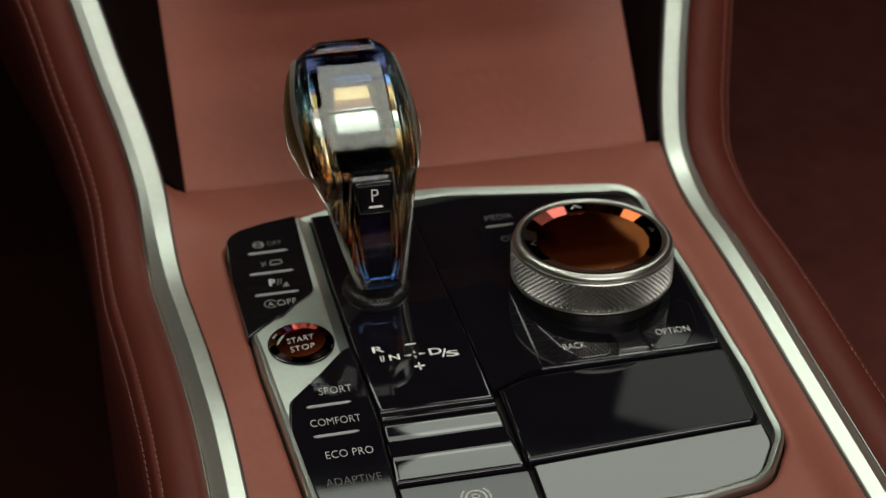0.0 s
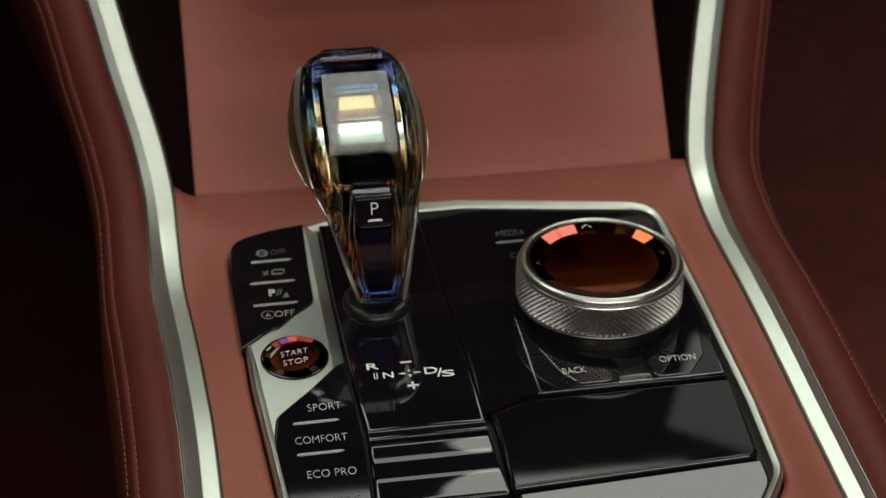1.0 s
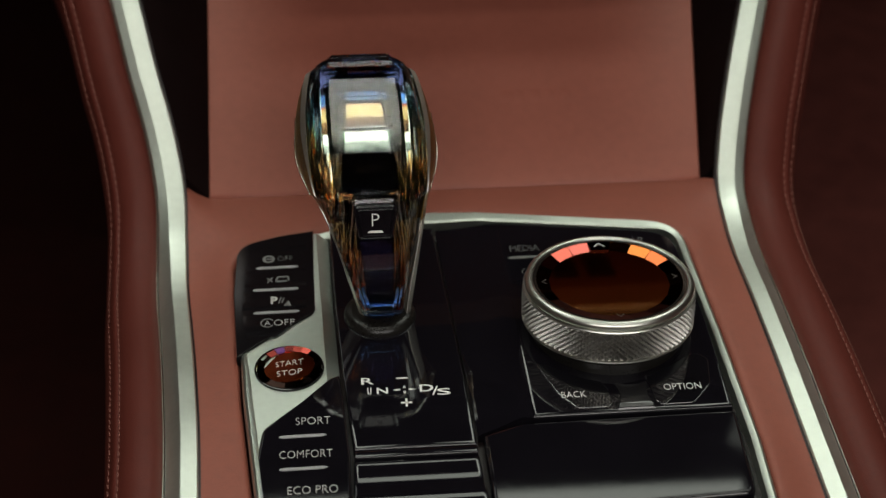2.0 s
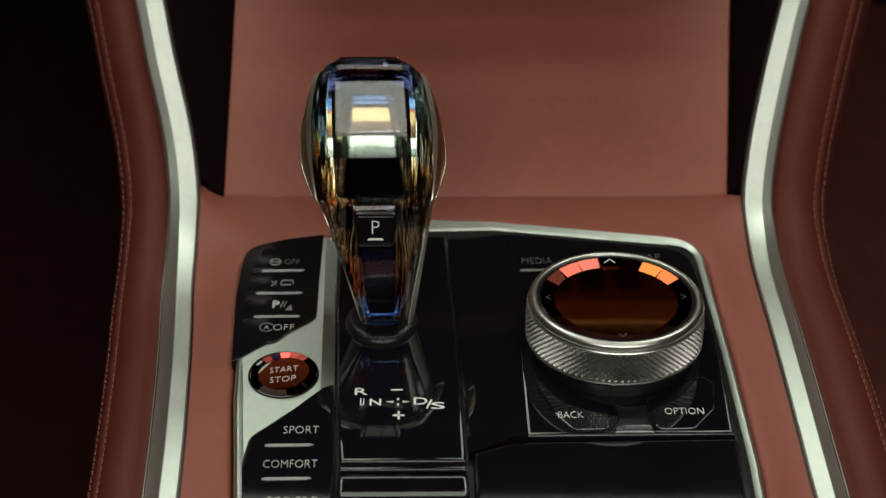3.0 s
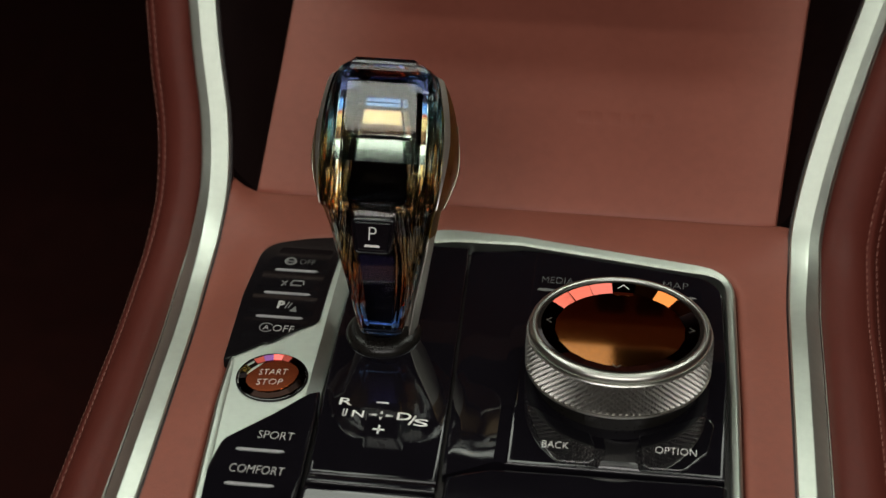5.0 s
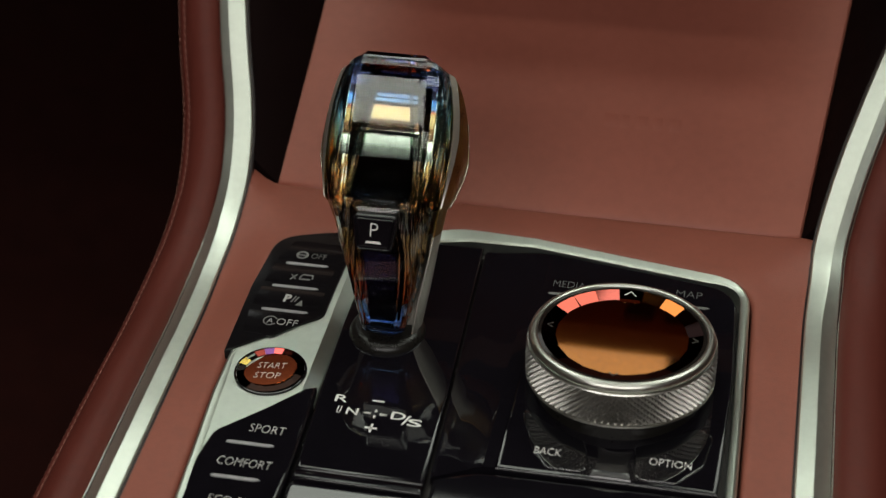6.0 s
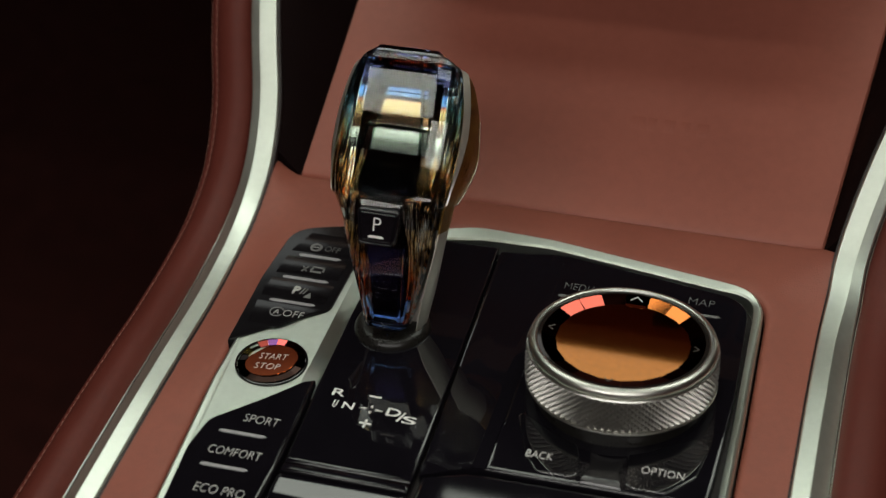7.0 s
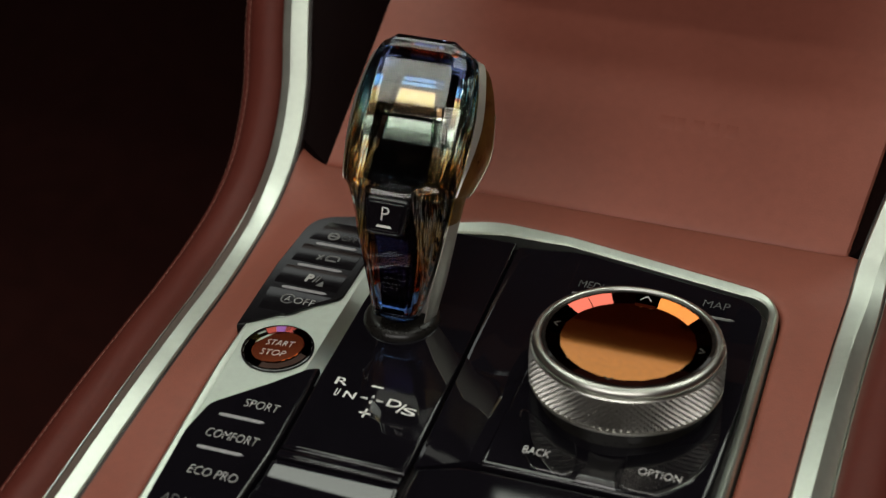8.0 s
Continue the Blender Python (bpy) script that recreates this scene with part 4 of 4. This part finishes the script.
# added pieces whose pale blue stands for light refracted in the crystal's foot
FOOT = mat("blue_foot_refraction", (0.24, 0.46, 0.92), 0.36, 0.8, vary=0.75, scale=420)
foot = []
for z, u in ((7.3, 5.0), (9.4, 5.7)):
    foot.append([(axis_x(z) + x, y, z) for x, y in ((-u, 7.0), (-u, 2.6), (-u * 0.7, 0.8), (u * 0.7, 0.8), (u, 2.6), (u, 7.0))])
part("foot_cut", loft(foot), FOOT, lever, "blue piece painted as light refracted in the crystal's foot")
for side in (-1, 1):
    part("foot_cut", loft([[(axis_x(z) + side * u + dx, y, z) for dx, y in ((-w, 2.4), (w, 2.2), (w, 5.0), (-w, 5.0))] for z, u, w in ((8.5, 4.5, 0.8), (11.0, 5.0, 0.6), (14.5, 5.7, 0.2))]), FOOT, lever, "blue piece painted as light refracted in the crystal's foot")

# body behind the crystal: bronze cheeks above, satin stem below
STEM = [
    # y, z, lean, edge half, edge depth, wide half, wide depth, back half, back depth
    (-2.2, 3.0, 8, 7.0, 5.6, 8.0, 8.5, 6.0, 14.0),
    (-1.0, 14.0, 8, 9.2, 6.9, 11.2, 12.5, 7.5, 19.0),
    (1.6, 31.0, 10, 13.5, 9.4, 14.6, 16.5, 9.5, 25.0),
]
HEAD = [
    (3.0, 35.0, 12, 14.3, 9.6, 15.6, 16.0, 9.5, 25.5),
    (6.8, 44.0, 24, 16.6, 8.0, 18.0, 15.0, 11.0, 26.0),
    (10.2, 47.6, 36, 17.8, 6.5, 19.3, 15.0, 12.0, 27.0),
    (20.0, 56.1, 42, 18.9, 6.1, 22.6, 15.5, 13.0, 27.0),
    (31.0, 65.7, 47, 18.5, 6.1, 21.7, 14.5, 12.0, 22.0),
    (40.8, 74.15, 52, 15.9, 6.4, 17.8, 11.5, 10.0, 15.0),
    (45.0, 75.3, 80, 12.5, 6.4, 13.2, 8.0, 8.0, 10.0),
]


def body_ring(st):
    y, z, lean, a, da, b, db, c, dc = st
    d = Vector((0, math.cos(radians(lean)), -math.sin(radians(lean))))
    base = Vector((axis_x(z) + 0.9 * min(1.0, max(0.0, (46 - z) / 12)), y, z))
    half = [(a - 1.2, da + 4.2), (a - 0.3, da), (a, da), ((a + b) / 2 + 0.6, (da + db) / 2), (b, db), ((b + c) / 2 + 1.6, (db + dc) / 2), (c, dc)]
    return [tuple(base + Vector((-u, 0, 0)) + d * w) for u, w in half] + [tuple(base + Vector((u, 0, 0)) + d * w) for u, w in reversed(half)]


part("stem", loft([body_ring(s) for s in STEM + HEAD[:1]]), SATIN_DARK, lever, "satin metal stem", smooth=45)
part("head_shell", loft([body_ring(s) for s in refined(HEAD, 0)]), BRONZE, lever, "grained bronze cheeks of the head", smooth=45)
for side in (-1, 1):
    pts = []
    for st, f in zip((STEM[2], HEAD[0], HEAD[1], HEAD[2], HEAD[3], HEAD[4]), (0.0, 0.3, 0.75, 1.0, 1.0, 1.0)):
        y, z, lean, a, da, b, db, c, dc = st
        d = Vector((0, math.cos(radians(lean)), -math.sin(radians(lean))))
        u, w = a + (b - a) * min(f, 1) + 0.1, da + (db - da) * f
        pts.append(Vector((axis_x(z) + side * u, y, z)) + d * w)
    rows = []
    for st in refined(HEAD, 0)[6:]:
        y, z, lean, a, da, b, db, c, dc = st
        d = Vector((0, math.cos(radians(lean)), -math.sin(radians(lean))))
        w = 2.6 * min(1.0, max(0.05, (z - 47) / 14))
        base = Vector((axis_x(z), y, z))
        run = Vector(((b - a) / 2 + 0.6, (db - da) / 2)).normalized()
        u0, e0 = a + 0.05, da - 0.15
        u1, e1 = u0 + run.x * w, e0 + run.y * w
        rows.append([tuple(base + Vector((side * u, 0, 0)) + d * e) for u, e in ((u0 - 0.4, e0 + 0.4), (u0, e0), (u1 + 0.35 * run.y, e1 - 0.35 * run.x), (u1 + 0.2, e1 + 0.4), (u1 - 0.5, e1 + 0.5))])
    part("head_trim", loft(rows), SATIN_DARK, lever, "satin trim beside the crystal", smooth=30)
    part("chrome_edge", tube(smooth_path(pts, 6), lambda t: 0.38 * (1 - 0.5 * t)), CHROME, lever, "thin chrome edge", smooth=60)

# parking key, set into the crystal
KEY = fillet([(-5.4, -6.0), (5.4, -6.0), (6.9, 4.9), (-6.9, 4.9)], 2.0, 6)
key_frame = part("parking_key", slab(KEY, -2.0, 0.9, 0.8), PIANO_SOFT, lever, "black parking key", smooth=40)
key_cap = part("key_cap", slab(inset(KEY, 1.1), 0, 1.35, 0.5), PIANO, key_frame, smooth=40)
ring_out, ring_in = inset(KEY, 0.1), inset(KEY, 1.0)
part("key_ring", loft([[(x, y, 0.7) for x, y in ring_out], [(x, y, 1.3) for x, y in inset(KEY, 0.3)], [(x, y, 1.45) for x, y in inset(KEY, 0.6)], [(x, y, 1.3) for x, y in inset(KEY, 0.85)], [(x, y, 0.7) for x, y in ring_in]], ends=False), PIANO, key_frame, "gloss black ring", smooth=50)
word("P", -1.1, 1.2, -1.6, 2.3, 1.37, PRINT, key_frame)
part("key_light", bars([[(-2.5, -3.7), (2.4, -3.7), (1.9, -3.0), (-2.0, -3.0)]], 1.37), PRINT, key_frame, "white line under the letter")
key_frame.matrix_basis = pose(-6.3 * MM, 2.5 * MM, 40.6 * MM, 66, 0, 0)
part("collar", turned([(6.0, 2.7), (8.0, 2.8), (9.4, 2.65), (10.4, 2.2), (11.2, 1.4), (11.6, 0.6), (11.7, 0.0), (11.7, -2), (6, -2)], 72, (-5.2, 7.0)), RUBBER, lever, "black rubber collar", smooth=50)

# ---- the cabin round the console ----
cabin = thing("cabin", "dark brown leather car cabin", "car interior", kind="structure")
part("floor", box(-900, 900, -1100, 900, -320, -300), CARPET, cabin)
part("roof", box(-900, 900, -1100, 1000, 900, 930), HEADLINER, cabin)
part("wall_left", box(-930, -900, -1100, 1000, -450, 900), DARK_LEATHER, cabin)
part("wall_right", box(900, 930, -1100, 1000, -450, 900), DARK_LEATHER, cabin)
part("wall_back", box(-900, 900, -1130, -1100, -450, 900), DARK_LEATHER, cabin)
part("wall_front", box(-900, 900, 1000, 1030, -450, 900), HEADLINER, cabin)
DASH = [(205, 104), (200, 112), (222, 130), (300, 160), (322, 208), (345, 215), (460, 214), (900, 230), (900, 60), (300, 60)]
part("dashboard", loft([[(-880, y, z) for y, z in DASH], [(880, y, z) for y, z in DASH]]), DASH_LEATHER, cabin, "dark leather dashboard", smooth=50)
for x in (-20, 45, 110):
    vent = part("air_vent", slab(fillet([(x, 0), (x + 54, 0), (x + 54, 26), (x, 26)], 4, 4), 0, 3, 1), BLACK, cabin, "black air vent", smooth=40)
    vent.matrix_basis = Matrix.Translation((0, 0.3035, 0.166)) @ pose(0, 0, 0, 65, 0, 0)


# unseen ledge, added to shade the upper part of the storage cover
LEDGE = [(116, 92), (122, 86), (196, 100), (204, 122), (136, 104)]
part("shade_ledge", loft([[(-56, y, z) for y, z in LEDGE], [(128, y, z) for y, z in LEDGE]]), DASH_LEATHER, cabin, "unseen brown leather ledge shading the storage cover", smooth=40)
# dark vents on its unseen underside, added to be mirrored in the dial
for x in (56, 71, 86):
    vent = part("air_vent", slab(fillet([(x, 0), (x + 11, 0), (x + 11, 26), (x, 26)], 2.5, 4), -1, 1.5, 0.6), BLACK, cabin, "small black air vent", smooth=40)
    vent.matrix_basis = Matrix.Translation((0, 0.160, 0.0930)) @ pose(0, 0, 0, 190.7, 0, 0)

# added patch, its lighter carpet stands in for light on the passenger's floor
floor_patch = thing("lit_floor_patch", "added red-brown carpet patch that brightens the footwell floor", "floor mat")
PATCH = fillet([(180, 60), (640, 60), (660, 640), (600, 760), (240, 780), (180, 700)], 40, 5)
part("carpet", slab(PATCH, -300, -291, 4), LIT_CARPET, floor_patch, smooth=40)
part("binding", loft([[(x, y, z) for x, y in inset(PATCH, d)] for d, z in ((-2, -300), (-2, -292), (0, -288.5), (3, -289), (3.2, -292))], ends=False), BLACK, floor_patch, "black bound edge", smooth=50)
